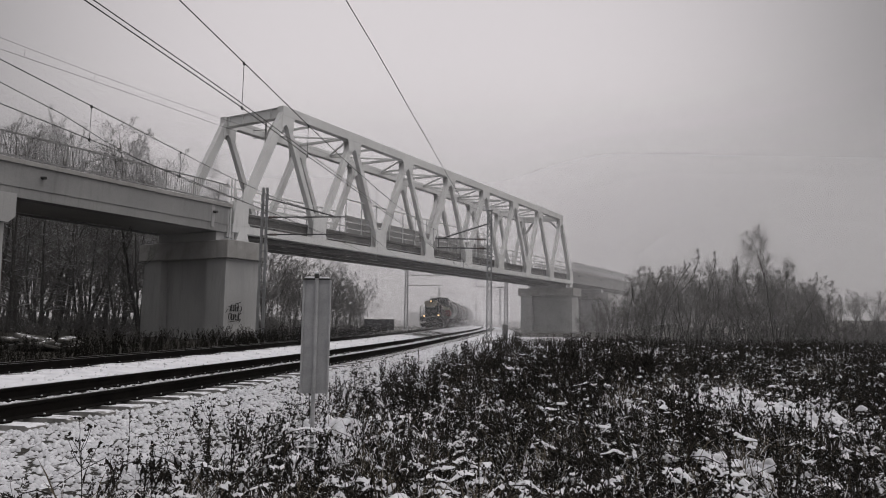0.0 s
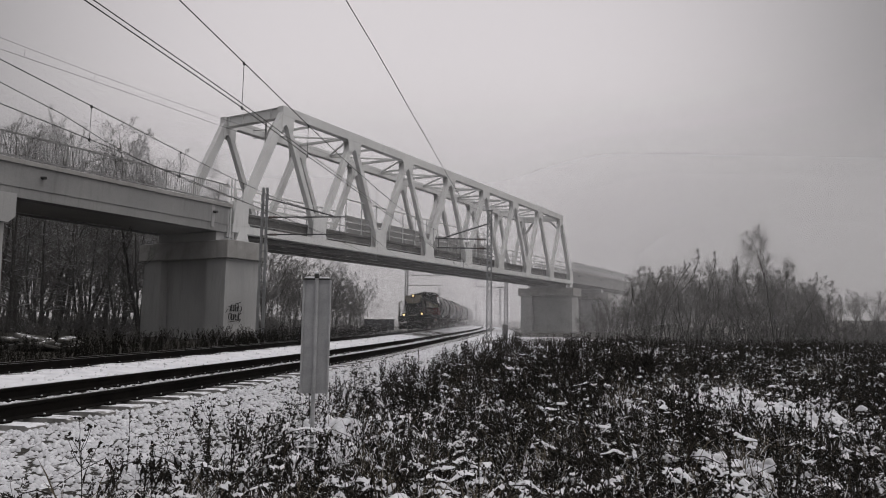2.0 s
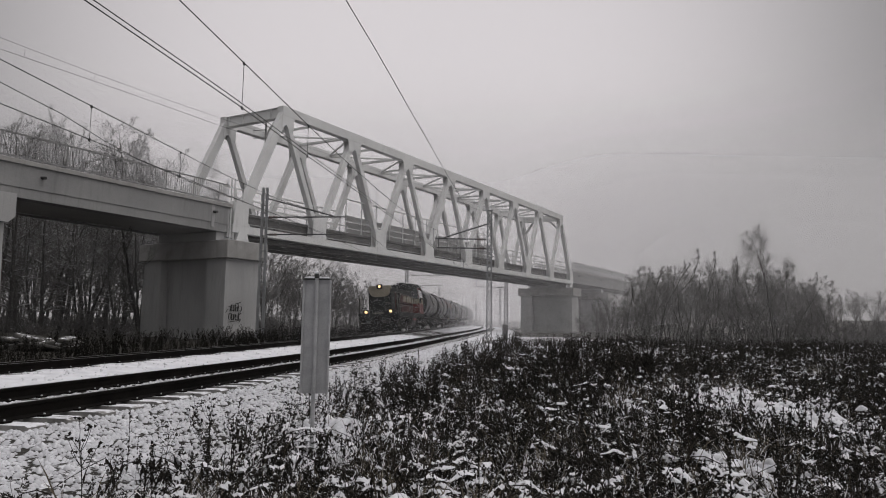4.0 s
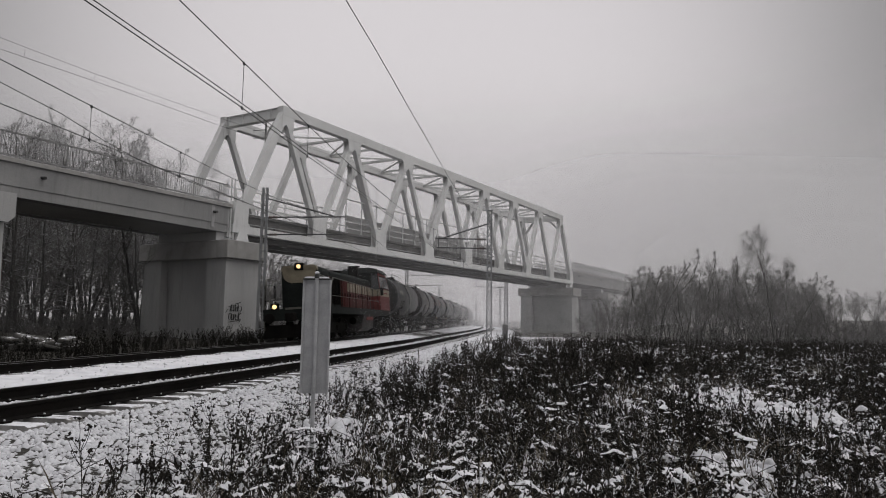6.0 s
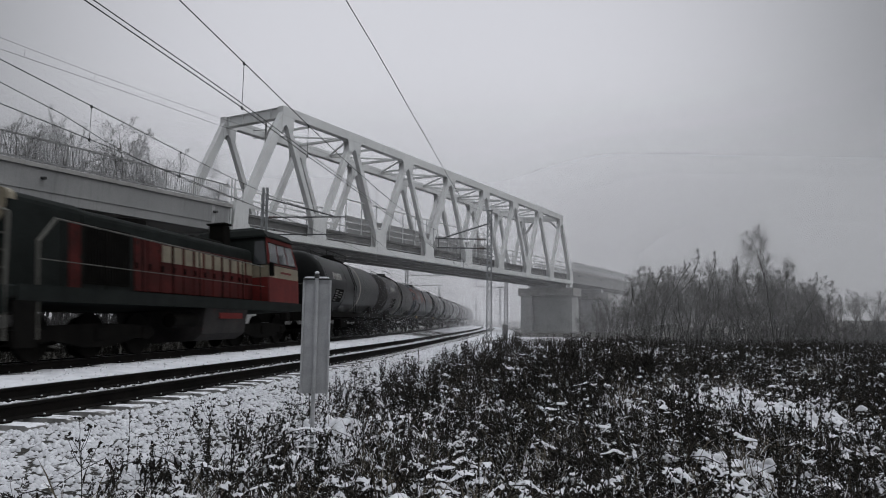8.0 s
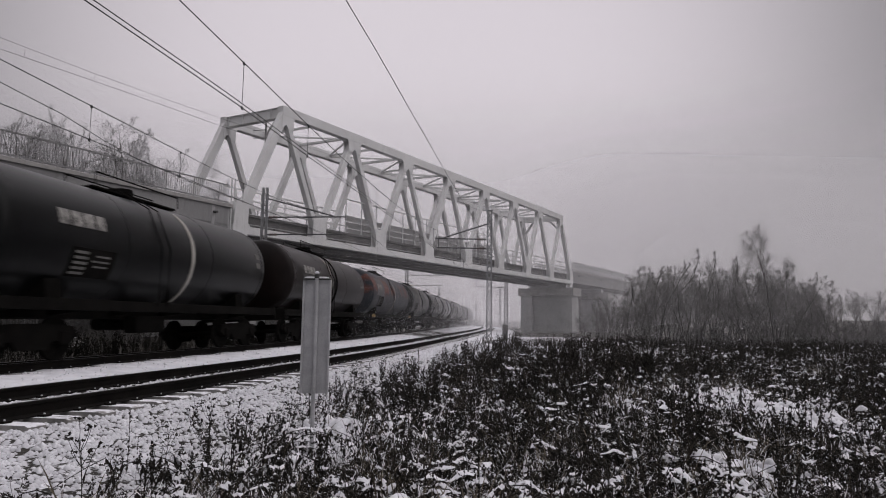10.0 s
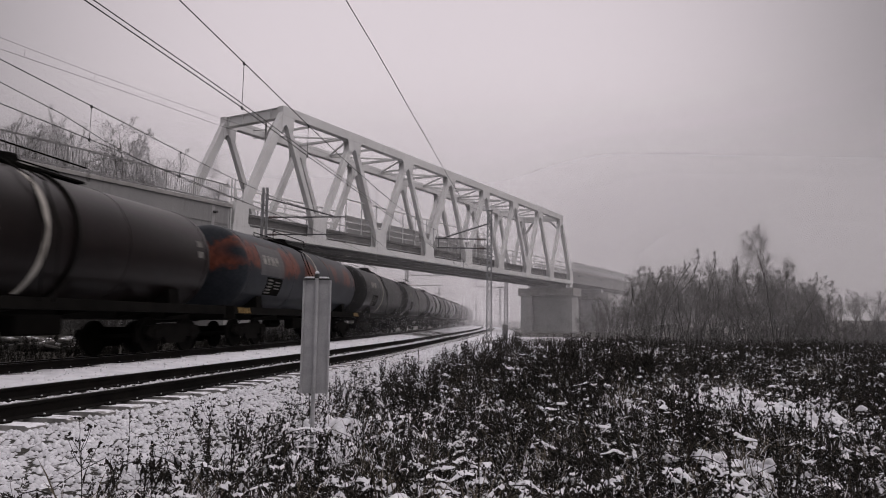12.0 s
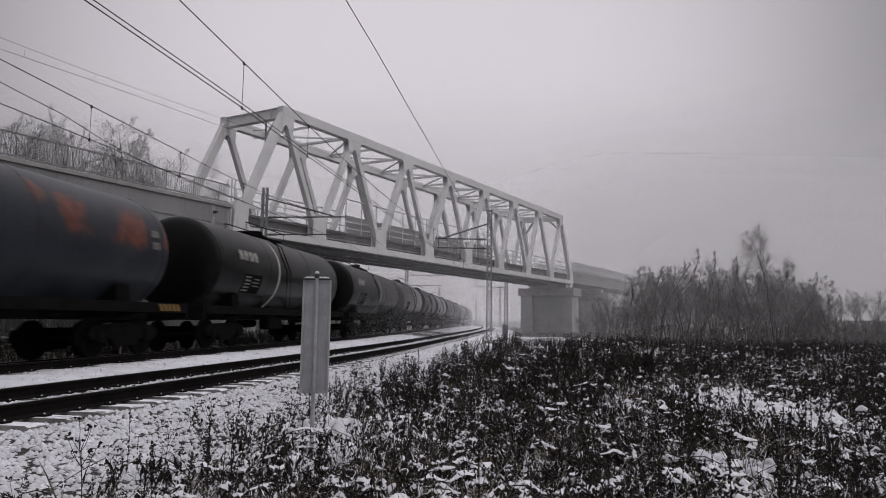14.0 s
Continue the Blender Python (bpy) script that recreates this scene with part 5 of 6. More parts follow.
CONSIST = []     # thing, distance of its middle behind the front lamps, bogie spacing
CONSIST.append((build_loco(), 8.3, 9.4))
for front, back, band, paint, label, saddle in (
        (19.09, 31.69, 26.32, "black", "matt black tank wagon with a white band", False),
        (34.04, 46.79, 39.70, "brown", "dark brown tank wagon with a white band and black strap", True),
        (48.74, 63.69, 56.79, "painted", "grey tank wagon sprayed with faded red paint", False),
        (65.99, 79.39, 71.29, "black", "matt black tank wagon with worn pale markings", False),
        (81.89, 96.69, 89.89, "black", "matt black tank wagon with a white band", False),
        (98.99, 111.59, 105.59, "grey", "worn grey tank wagon with a pale band", True),
        (113.2, 126.0, 119.5, "brown", "dark brown tank wagon with a white band", True),
        (128.4, 141.4, 135.0, "grey", "worn grey tank wagon with a pale band", True),
        (143.8, 156.8, 150.3, "black", "matt black tank wagon fading in fog", False),
        (159.2, 172.2, 165.7, "brown", "dark brown tank wagon fading in fog", True),
        (174.6, 187.6, 181.0, "grey", "worn grey tank wagon fading in fog", False),
        (190.0, 203.0, 196.5, "black", "matt black tank wagon fading in fog", False),
        (205.4, 218.4, 212.0, "brown", "dark brown tank wagon fading in fog", False)):
    mid, half = (front + back) / 2, (back - front) / 2
    CONSIST.append((build_wagon(half, mid - band, paint, label, saddle=saddle), mid, 2 * half - 3.1))


def motions():
    """The train runs along the far track at an even speed, its wheels turning."""
    times = [0.5 * i for i in range(29)]
    for ob, behind, spread in CONSIST:
        rows = []
        for t in times:
            s = FRONT - SPEED * t + behind
            xa, ya, _ = on_track(FAR, s - spread / 2)
            xb, yb, _ = on_track(FAR, s + spread / 2)
            h = math.atan2(xb - xa, yb - ya)
            rows.append((t, pose((xa + xb) / 2, (ya + yb) / 2, 0.0, 0, math.degrees(CANT_FAR), 180 - math.degrees(h))))
        walk(ob, rows)
    for ob, y, r in ROLLING:
        turn = math.degrees(SPEED / r)
        rows = [(k / 15, pose(0, y, r, -turn * k / 15)) for k in range(0, 211)]
        walk(ob, rows)

# ---- plants ----
def tri_mesh(name, verts, tris, material, smooth=False):
    """A triangle mesh from arrays."""
    me = bpy.data.meshes.new(name)
    n = len(tris)
    me.vertices.add(len(verts))
    me.vertices.foreach_set("co", np.asarray(verts, np.float32).reshape(-1))
    me.loops.add(n * 3)
    me.loops.foreach_set("vertex_index", np.asarray(tris, np.int32).reshape(-1))
    me.polygons.add(n)
    me.polygons.foreach_set("loop_start", np.arange(0, n * 3, 3, dtype=np.int32))
    me.polygons.foreach_set("loop_total", np.full(n, 3, np.int32))
    if smooth:
        me.polygons.foreach_set("use_smooth", np.ones(n, dtype=bool))
    me.update(calc_edges=True)
    me.materials.append(material)
    return me


class Twigs:
    """Collects thin tapered stems, leaves and clumps as triangles."""

    def __init__(self):
        self.v, self.t, self.n = [], [], 0

    def push(self, v, t):
        self.v.append(np.asarray(v, float))
        self.t.append(np.asarray(t, int) + self.n)
        self.n += len(v)

    def stem(self, pts, r0, r1, k=3):
        pts = np.asarray(pts, float)
        m = len(pts)
        d = np.gradient(pts, axis=0)
        d /= np.linalg.norm(d, axis=1)[:, None] + 1e-9
        ref = np.where(abs(d[:, 2:3]) > 0.9, np.array([[1.0, 0, 0]]), np.array([[0, 0, 1.0]]))
        a = np.cross(d, ref)
        a /= np.linalg.norm(a, axis=1)[:, None] + 1e-9
        b = np.cross(d, a)
        r = np.linspace(r0, r1, m)[:, None, None]
        ang = np.arange(k) * 2 * math.pi / k
        ring = pts[:, None, :] + r * (a[:, None, :] * np.cos(ang)[None, :, None] + b[:, None, :] * np.sin(ang)[None, :, None])
        t = []
        for i in range(m - 1):
            for j in range(k):
                p, q = i * k + j, i * k + (j + 1) % k
                t += [(p, q, q + k), (p, q + k, p + k)]
        self.push(ring.reshape(-1, 3), t)

    def leaf(self, p, d, w, rng):
        p, d = np.asarray(p, float), np.asarray(d, float)
        s = np.cross(d, rng.normal(size=3))
        s = s / (np.linalg.norm(s) + 1e-9) * w
        c = np.cross(d, s) * 0.3
        self.push([p, p + d * 0.5 + s + c, p + d, p + d * 0.5 - s + c], [(0, 1, 2), (0, 2, 3)])

    def clump(self, p, r, rng):
        v = rng.normal(size=(6, 3))
        base = np.array([(1, 0, 0), (-1, 0, 0), (0, 1, 0), (0, -1, 0), (0, 0, 1), (0, 0, -1)], float)
        self.push(np.asarray(p) + (base + v * 0.25) * r, [(0, 2, 4), (2, 1, 4), (1, 3, 4), (3, 0, 4), (2, 0, 5), (1, 2, 5), (3, 1, 5), (0, 3, 5)])

    def arrays(self):
        return np.concatenate(self.v), np.concatenate(self.t)


def bent(rng, p, d, length, n, wobble, lift):
    """A wandering line from p."""
    pts = [np.asarray(p, float)]
    d = np.asarray(d, float)
    for _ in range(n):
        d = d + rng.normal(size=3) * wobble + np.array([0, 0, lift])
        d = d / np.linalg.norm(d)
        pts.append(pts[-1] + d * length / n)
    return np.array(pts), d


def turned(rng, d, degrees):
    """A unit direction that leaves d by the given angle."""
    d = d / np.linalg.norm(d)
    p = np.cross(d, rng.normal(size=3))
    p = p / (np.linalg.norm(p) + 1e-9)
    a = math.radians(degrees)
    return d * math.cos(a) + p * math.sin(a)


def at_share(pts, u):
    """The point and the direction at the share u of a line."""
    n = len(pts) - 1
    i = min(int(u * n), n - 1)
    step = pts[i + 1] - pts[i]
    return pts[i] + step * (u * n - i), step / (np.linalg.norm(step) + 1e-9)


def grow_tree(rng, height, stems, lean, limbs, first, reach, angle, rise, boughs, twigs, fine=0.007, thick=0.0105, leaves=0.0, droop=0.0, even=False):
    """A bare tree of stems, limbs, boughs and twigs: returns trunk and crown as triangle arrays."""
    trunk, crown = Twigs(), Twigs()
    for k in range(stems):
        a = 6.28 * (k + rng.uniform(0, 0.7)) / stems
        tilt = rng.uniform(0.0, 0.06) if stems == 1 else rng.uniform(0.25, 1.0) * lean
        h = height * (1 if k == 0 else rng.uniform(0.72, 1.0))
        r0 = thick * h * (1.0 if stems == 1 else 0.8)
        start = np.array([math.cos(a), math.sin(a), 0]) * (0 if stems == 1 else rng.uniform(0.03, 0.2))
        pts, _ = bent(rng, start - (0, 0, 0.15), (math.cos(a) * tilt, math.sin(a) * tilt, 1), h, 10, 0.06 if stems < 4 else 0.11, 0.02)
        trunk.stem(pts, r0, 0.014, 6)
        for j in range(limbs):
            u = first + (0.97 - first) * (j + rng.uniform(0, 1)) / limbs
            p, d = at_share(pts, u)
            ln = reach * h * ((1.15 - u) if not even else (0.35 + 0.75 * math.sin(math.pi * min(1, (u - first) / (1 - first)) ** 0.8))) * rng.uniform(0.6, 1.15)
            lp, _ = bent(rng, p, turned(rng, d, angle * rng.uniform(0.7, 1.25)), ln, 6, 0.11, rise)
            rl = max(0.012, r0 * (1.0 - u) * 0.55)
            crown.stem(lp, rl, 0.009, 4)
            for q in range(boughs):
                v = rng.uniform(0.18, 1.0)
                bp0, bd = at_share(lp, v)
                bl = ln * rng.uniform(0.28, 0.55) * (1.2 - 0.5 * v)
                bp, _ = bent(rng, bp0, turned(rng, bd, rng.uniform(25, 60)), bl, 4, 0.14, rise * 0.7 - droop)
                crown.stem(bp, max(0.008, rl * 0.45), fine, 3)
                for e in range(twigs):
                    o, td = at_share(bp, rng.uniform(0.15, 1.0))
                    ep, _ = bent(rng, o, turned(rng, td, rng.uniform(20, 60)), bl * rng.uniform(0.3, 0.7), 2, 0.08, rise * 0.5 - droop * 1.6)
                    crown.stem(ep, fine, fine * 0.65, 3)
                    if leaves and rng.uniform() < leaves:
                        crown.leaf(ep[-1], rng.normal(size=3) * 0.06 - (0, 0, 0.06), 0.035, rng)
    return trunk.arrays(), crown.arrays()


def tree_kind(name, label, seed, twig=None, **kw):
    rng = np.random.default_rng(seed)
    tr, cr = grow_tree(rng, **kw)
    t = thing(name, pose(0, 0, -500), label, "tree" if name == "tree" else "shrub", "trees in the fog" if name == "tree" else "shrubs")
    part("trunk", tri_mesh("trunk", *tr, BARK), None, t)
    part("crown", tri_mesh("crown", *cr, twig or TWIG), None, t)
    return t


def plant_all(kinds, spots, seed):
    """Stands the first of each kind and then copies on the ground at spots of x, y, size and kind."""
    rng = random.Random(seed)
    used = set()
    for x, y, size, k in spots:
        z = float(ground_height(np.array([x]), np.array([y]))[0])
        m = pose(x, y, z, 0, 0, rng.uniform(0, 360))
        if k not in used:
            used.add(k)
            kinds[k].matrix_basis = m
            kinds[k].scale = (size, size, size)
        else:
            base = kinds[k].scale.copy()
            kinds[k].scale = (size, size, size)
            copy_thing(kinds[k], m)
            kinds[k].scale = base


def build_woods():
    vase = dict(height=6.2, lean=0.24, first=0.17, reach=0.42, angle=44, rise=0.06, fine=0.0078, thick=0.0085)
    wood = {
        "tall": tree_kind("tree", "tall bare alder tree with thin snow-lined branches", 11, SNOWY_TWIG, height=15.0, stems=1, lean=0.0, limbs=30, first=0.12, reach=0.26, angle=62, rise=0.0, boughs=7, twigs=5, fine=0.009, even=True),
        "tall2": tree_kind("tree", "tall forked bare tree with snow-lined branches", 12, SNOWY_TWIG, height=14.0, stems=2, lean=0.34, limbs=20, first=0.14, reach=0.27, angle=58, rise=0.02, boughs=7, twigs=5, fine=0.009, thick=0.012, even=True),
        "leafy": tree_kind("tree", "tree with withered brown leaves still on", 13, height=19.6, stems=1, lean=0.0, limbs=22, first=0.45, reach=0.20, angle=52, rise=0.02, boughs=6, twigs=6, leaves=0.9, fine=0.01, even=True),
        "birch": tree_kind("tree", "slender bare birch with fine twigs", 14, height=9.2, stems=1, lean=0.0, limbs=40, first=0.30, reach=0.25, angle=34, rise=0.05, boughs=7, twigs=6, fine=0.0055, droop=0.02, thick=0.009, even=True),
        "willow": tree_kind("tree", "bare many-stemmed willow with ascending branches in fog", 15, stems=5, limbs=10, boughs=6, twigs=6, leaves=0.03, **vase),
        "willow2": tree_kind("tree", "bare many-stemmed tree with a few leaves in fog", 16, stems=4, limbs=10, boughs=6, twigs=6, leaves=0.12, **vase),
        "willow3": tree_kind("tree", "bare vase-shaped tree with pale twigs in fog", 20, stems=6, limbs=8, boughs=6, twigs=6, **vase),
        "frosted": tree_kind("tree", "tall slender tree with twigs coloured pale for fog haze", 19, HAZED_TWIG, height=23.0, stems=3, lean=0.16, limbs=26, first=0.3, reach=0.13, angle=34, rise=0.05, boughs=7, twigs=6, fine=0.008, thick=0.005, even=True),
        "shrub": tree_kind("shrub", "dense dark leafless shrub", 17, height=2.4, stems=9, lean=0.9, limbs=6, first=0.1, reach=0.4, angle=40, rise=0.04, boughs=5, twigs=3, fine=0.006, thick=0.006),
        "shrub2": tree_kind("shrub", "low tangled shrub dusted with snow", 18, SNOWY_TWIG, height=1.7, stems=9, lean=1.2, limbs=6, first=0.1, reach=0.45, angle=45, rise=0.0, boughs=5, twigs=4, fine=0.006, thick=0.006, leaves=0.3),
    }
    rng = random.Random(21)
    spots = []
    # woods behind the approach span: a front edge, then deeper rows
    for i in range(13):
        y = rng.uniform(46.5, 54)
        spots.append((-(0.405 + 0.26 * (i + rng.uniform(0.1, 0.9)) / 13) * y - 0.8, y, rng.uniform(0.82, 1.0), rng.choice(["tall", "tall2"])))
    for i in range(17):
        y = rng.uniform(57, 68)
        spots.append((-(0.39 + 0.29 * (i + rng.uniform(0, 1)) / 17) * y, y, rng.uniform(0.75, 0.92), rng.choice(["tall", "tall2"])))
    for i in range(16):
        y = rng.uniform(72, 84)
        spots.append((-(0.37 + 0.32 * (i + rng.uniform(0, 1)) / 16) * y, y, rng.uniform(0.8, 0.95), rng.choice(["tall", "tall2"])))
    # crowns that rise above the railing, fog haze put into their pale twig colour
    for i in range(22):
        k = (i + rng.uniform(0.1, 0.9)) / 22
        y = rng.uniform(57, 66)
        spots.append((-(0.665 - 0.30 * k) * y, y, (0.97 - 0.28 * k) * rng.uniform(0.86, 1.03) * y / 61, "frosted"))
    spots += [(-28.3, 61.5, 0.98, "leafy")]
    for i in range(26):
        y = rng.uniform(44, 62)
        spots.append((-rng.uniform(0.42, 0.70) * y - 1, y, rng.uniform(0.6, 1.2), rng.choice(["shrub", "shrub2"])))
    # behind the pier, beyond the bridge
    for k, y, size in ((-0.262, 66, 1.5), (-0.235, 72, 1.6), (-0.215, 68, 1.25), (-0.19, 76, 1.5), (-0.17, 71, 1.25), (-0.155, 78, 1.3), (-0.135, 72, 1.05),
                       (-0.115, 77, 1.0), (-0.25, 80, 1.7), (-0.205, 84, 1.6), (-0.17, 88, 1.5), (-0.145, 66, 0.8), (-0.125, 68, 0.75), (-0.225, 62, 0.9), (-0.13, 92, 1.35)):
        spots.append((k * y, y, size, rng.choice(["willow", "willow2", "willow3"])))
    spots += [(-18.6, 60.5, 0.62, "tall2"), (-17.2, 66.5, 0.6, "tall")]
    for i in range(12):
        y = rng.uniform(60, 78)
        spots.append((-rng.uniform(0.115, 0.27) * y, y, rng.uniform(0.7, 1.2), "shrub"))
    for i in range(12):
        spots.append((rng.uniform(-17.5, -11.5), rng.uniform(37.5, 41.5), rng.uniform(0.35, 0.6), rng.choice(["shrub", "shrub2"])))
    # the thicket on the other side of the field
    for k, y, size in ((0.275, 47, 0.92), (0.313, 49, 0.98), (0.352, 47.5, 0.9), (0.392, 50, 0.97), (0.425, 48, 0.86), (0.462, 49, 0.95), (0.498, 48, 0.90), (0.53, 49, 0.84),
                       (0.562, 48.5, 0.70), (0.29, 55, 1.08), (0.335, 56, 1.12), (0.372, 57, 1.12), (0.41, 55, 1.05), (0.445, 57, 1.08), (0.485, 56, 1.02), (0.52, 57, 0.94), (0.55, 55, 0.78),
                       (0.325, 64, 1.0), (0.40, 63, 1.0), (0.47, 63, 0.9), (0.52, 61, 0.75), (0.295, 45, 0.6), (0.37, 44, 0.55), (0.44, 45, 0.6), (0.51, 44.5, 0.5)):
        spots.append((k * y, y, size * 1.1 * rng.uniform(0.92, 1.06), rng.choice(["willow", "willow2", "willow3"])))
    spots += [(25.2, 52.5, 1.0, "birch"), (25.9, 54.0, 0.72, "birch"), (26.6, 55.0, 0.62, "birch"), (22.9, 53.5, 0.66, "birch")]
    for i in range(22):
        y = rng.uniform(42, 60)
        spots.append((y * rng.uniform(0.22, 0.60), y, rng.uniform(0.7, 1.25), rng.choice(["shrub", "shrub", "shrub2"])))
    # by the pier beyond the field
    for k, y, size in ((0.205, 64, 0.5), (0.225, 72, 0.62), (0.245, 66, 0.72), (0.262, 74, 0.8), (0.24, 80, 0.7), (0.27, 62, 0.75), (0.255, 58, 0.6)):
        spots.append((k * y, y, size, rng.choice(["willow", "willow3"])))
    # far edge of the field
    for i in range(12):
        y = rng.uniform(44, 64)
        spots.append((y * rng.uniform(0.57, 0.70), y, rng.uniform(0.6, 1.0), rng.choice(["shrub", "shrub2"])))
    for i in range(14):
        y = rng.uniform(50, 64)
        spots.append((y * rng.uniform(0.575, 0.68), y, rng.uniform(0.28, 0.42), rng.choice(["willow", "willow3"])))
    for i in range(8):
        y = rng.uniform(66, 100)
        spots.append((y * rng.uniform(0.57, 0.75), y, rng.uniform(0.5, 0.8), "willow3"))
    plant_all(wood, spots, 5)


build_woods()


def weed_templates(rng):
    """Dry stalks: plumed, spiked and branching ones, as triangle arrays about 1 m high."""
    plume, spike, umbel, grass = [], [], [], []
    for _ in range(7):
        t = Twigs()
        for s in range(rng.integers(1, 4)):
            a = rng.uniform(0, 6.28)
            pts, d = bent(rng, (rng.uniform(-0.05, 0.05), rng.uniform(-0.05, 0.05), -0.03), (math.cos(a) * 0.14, math.sin(a) * 0.14, 1), rng.uniform(0.7, 1.1), 6, 0.07, 0.0)
            t.stem(pts, 0.007, 0.004, 3)
            for j in range(22):
                u = rng.uniform(0.15, 1.0)
                i = min(int(u * 6), 5)
                p = pts[i] + (pts[i + 1] - pts[i]) * (u * 6 - i)
                b = rng.uniform(0, 6.28)
                dd = np.array([math.cos(b) * 0.55, math.sin(b) * 0.55, rng.uniform(-1.2, 0.2)]) * rng.uniform(0.06, 0.17)
                t.leaf(p, dd, rng.uniform(0.010, 0.030), rng)
            for j in range(2):
                u = rng.uniform(0.7, 1.0)
                i = min(int(u * 6), 5)
                p = pts[i] + (pts[i + 1] - pts[i]) * (u * 6 - i)
                b = rng.uniform(0, 6.28)
                e = p + np.array([math.cos(b), math.sin(b), 1.0]) * rng.uniform(0.03, 0.09)
                t.clump(e, rng.uniform(0.014, 0.034), rng)
        plume.append(t.arrays())
    arch, arch_snow = [], []
    for _ in range(6):
        t, w = Twigs(), Twigs()
        for q in range(rng.integers(3, 6)):
            a = rng.uniform(-0.7, 0.7)
            l = rng.uniform(0.5, 1.0)
            u = np.linspace(0, 1, 8)
            o = rng.uniform(-0.2, 0.2, 2)
            hgt = rng.uniform(0.16, 0.38)
            p = np.stack([o[0] + math.cos(a) * l * u, o[1] + math.sin(a) * l * u, hgt * np.sin(math.pi * np.clip(u * 0.95, 0, 1)) ** 0.8 - 0.02], -1) + rng.normal(size=(8, 3)) * 0.012
            t.stem(p, 0.006, 0.003, 3)
            for j in range(10):
                i = rng.integers(1, 7)
                t.leaf(p[i], np.array([rng.normal() * 0.3, rng.normal() * 0.3, -1]) * rng.uniform(0.05, 0.16), 0.014, rng)
            i0 = int(rng.integers(1, 4))
            seg = p[i0:i0 + int(rng.integers(2, 4))] + (0, 0, 0.012)
            fine = np.stack([np.interp(np.linspace(0, 1, 8), np.linspace(0, 1, len(seg)), seg[:, c]) for c in range(3)], -1) + rng.normal(size=(8, 3)) * 0.007
            side = np.array([-math.sin(a), math.cos(a), 0])
            ww = rng.uniform(0.012, 0.036) * np.sin(math.pi * (np.arange(8) + 0.4) / 7.8)[:, None]
            lw, rw = ww * rng.uniform(0.1, 2.0, (8, 1)), ww * rng.uniform(0.1, 2.0, (8, 1))
            top = fine + np.concatenate([np.zeros((8, 2)), ww * 0.45 + 0.004], 1)
            lo = np.array([0, 0, 0.35])
            rows = np.concatenate([fine + side * lw - lo * lw, top, fine - side * rw - lo * rw])
            tr = []
            for r in (0, 8):
                for k in range(7):
                    tr += [(r + k, r + 8 + k, r + 9 + k), (r + k, r + 9 + k, r + 1 + k)]
            w.push(rows, tr)
        arch.append(t.arrays())
        arch_snow.append(w.arrays())
    for _ in range(4):
        t = Twigs()
        pts, d = bent(rng, (0, 0, -0.03), (0.05, 0.03, 1), 1.0, 6, 0.03, 0.0)
        t.stem(pts, 0.006, 0.004, 3)
        for j in range(26):
            u = rng.uniform(0.3, 1.0)
            i = min(int(u * 6), 5)
            p = pts[i] + (pts[i + 1] - pts[i]) * (u * 6 - i) + rng.normal(size=3) * 0.008
            t.clump(p, rng.uniform(0.010, 0.022), rng)
        spike.append(t.arrays())
    for _ in range(4):
        t = Twigs()
        pts, d = bent(rng, (0, 0, -0.03), (0.05, -0.05, 1), 0.62, 5, 0.06, 0.0)
        t.stem(pts, 0.006, 0.004, 3)
        for j in range(9):
            i = rng.integers(2, 5)
            b = rng.uniform(0, 6.28)
            ep, _ = bent(rng, pts[i], (math.cos(b) * 0.6, math.sin(b) * 0.6, 1), rng.uniform(0.15, 0.38), 3, 0.1, 0.05)
            t.stem(ep, 0.004, 0.0025, 3)
            for q in range(5):
                t.clump(ep[-1] + rng.normal(size=3) * (0.025, 0.025, 0.008), rng.uniform(0.009, 0.017), rng)
        umbel.append(t.arrays())
    for _ in range(7):
        t = Twigs()
        for b in range(18):
            a = rng.uniform(0, 6.28)
            l = rng.uniform(0.25, 0.6)
            pts, _ = bent(rng, (rng.uniform(-0.08, 0.08), rng.uniform(-0.08, 0.08), -0.02), (math.cos(a) * 0.5, math.sin(a) * 0.5, 1), l, 4, 0.12, -0.22)
            w = rng.uniform(0.003, 0.006)
            s = np.array([-math.sin(a), math.cos(a), 0]) * w
            v = np.concatenate([pts[:-1] + s, pts[:-1] - s, pts[-1:]])
            k = len(pts) - 1
            tr = []
            for i in range(k - 1):
                tr += [(i, i + 1, k + i), (i + 1, k + i + 1, k + i)]
            tr.append((k - 1, 2 * k, 2 * k - 1))
            t.push(v, tr)
        grass.append(t.arrays())
    return plume, spike, umbel, grass, arch, arch_snow


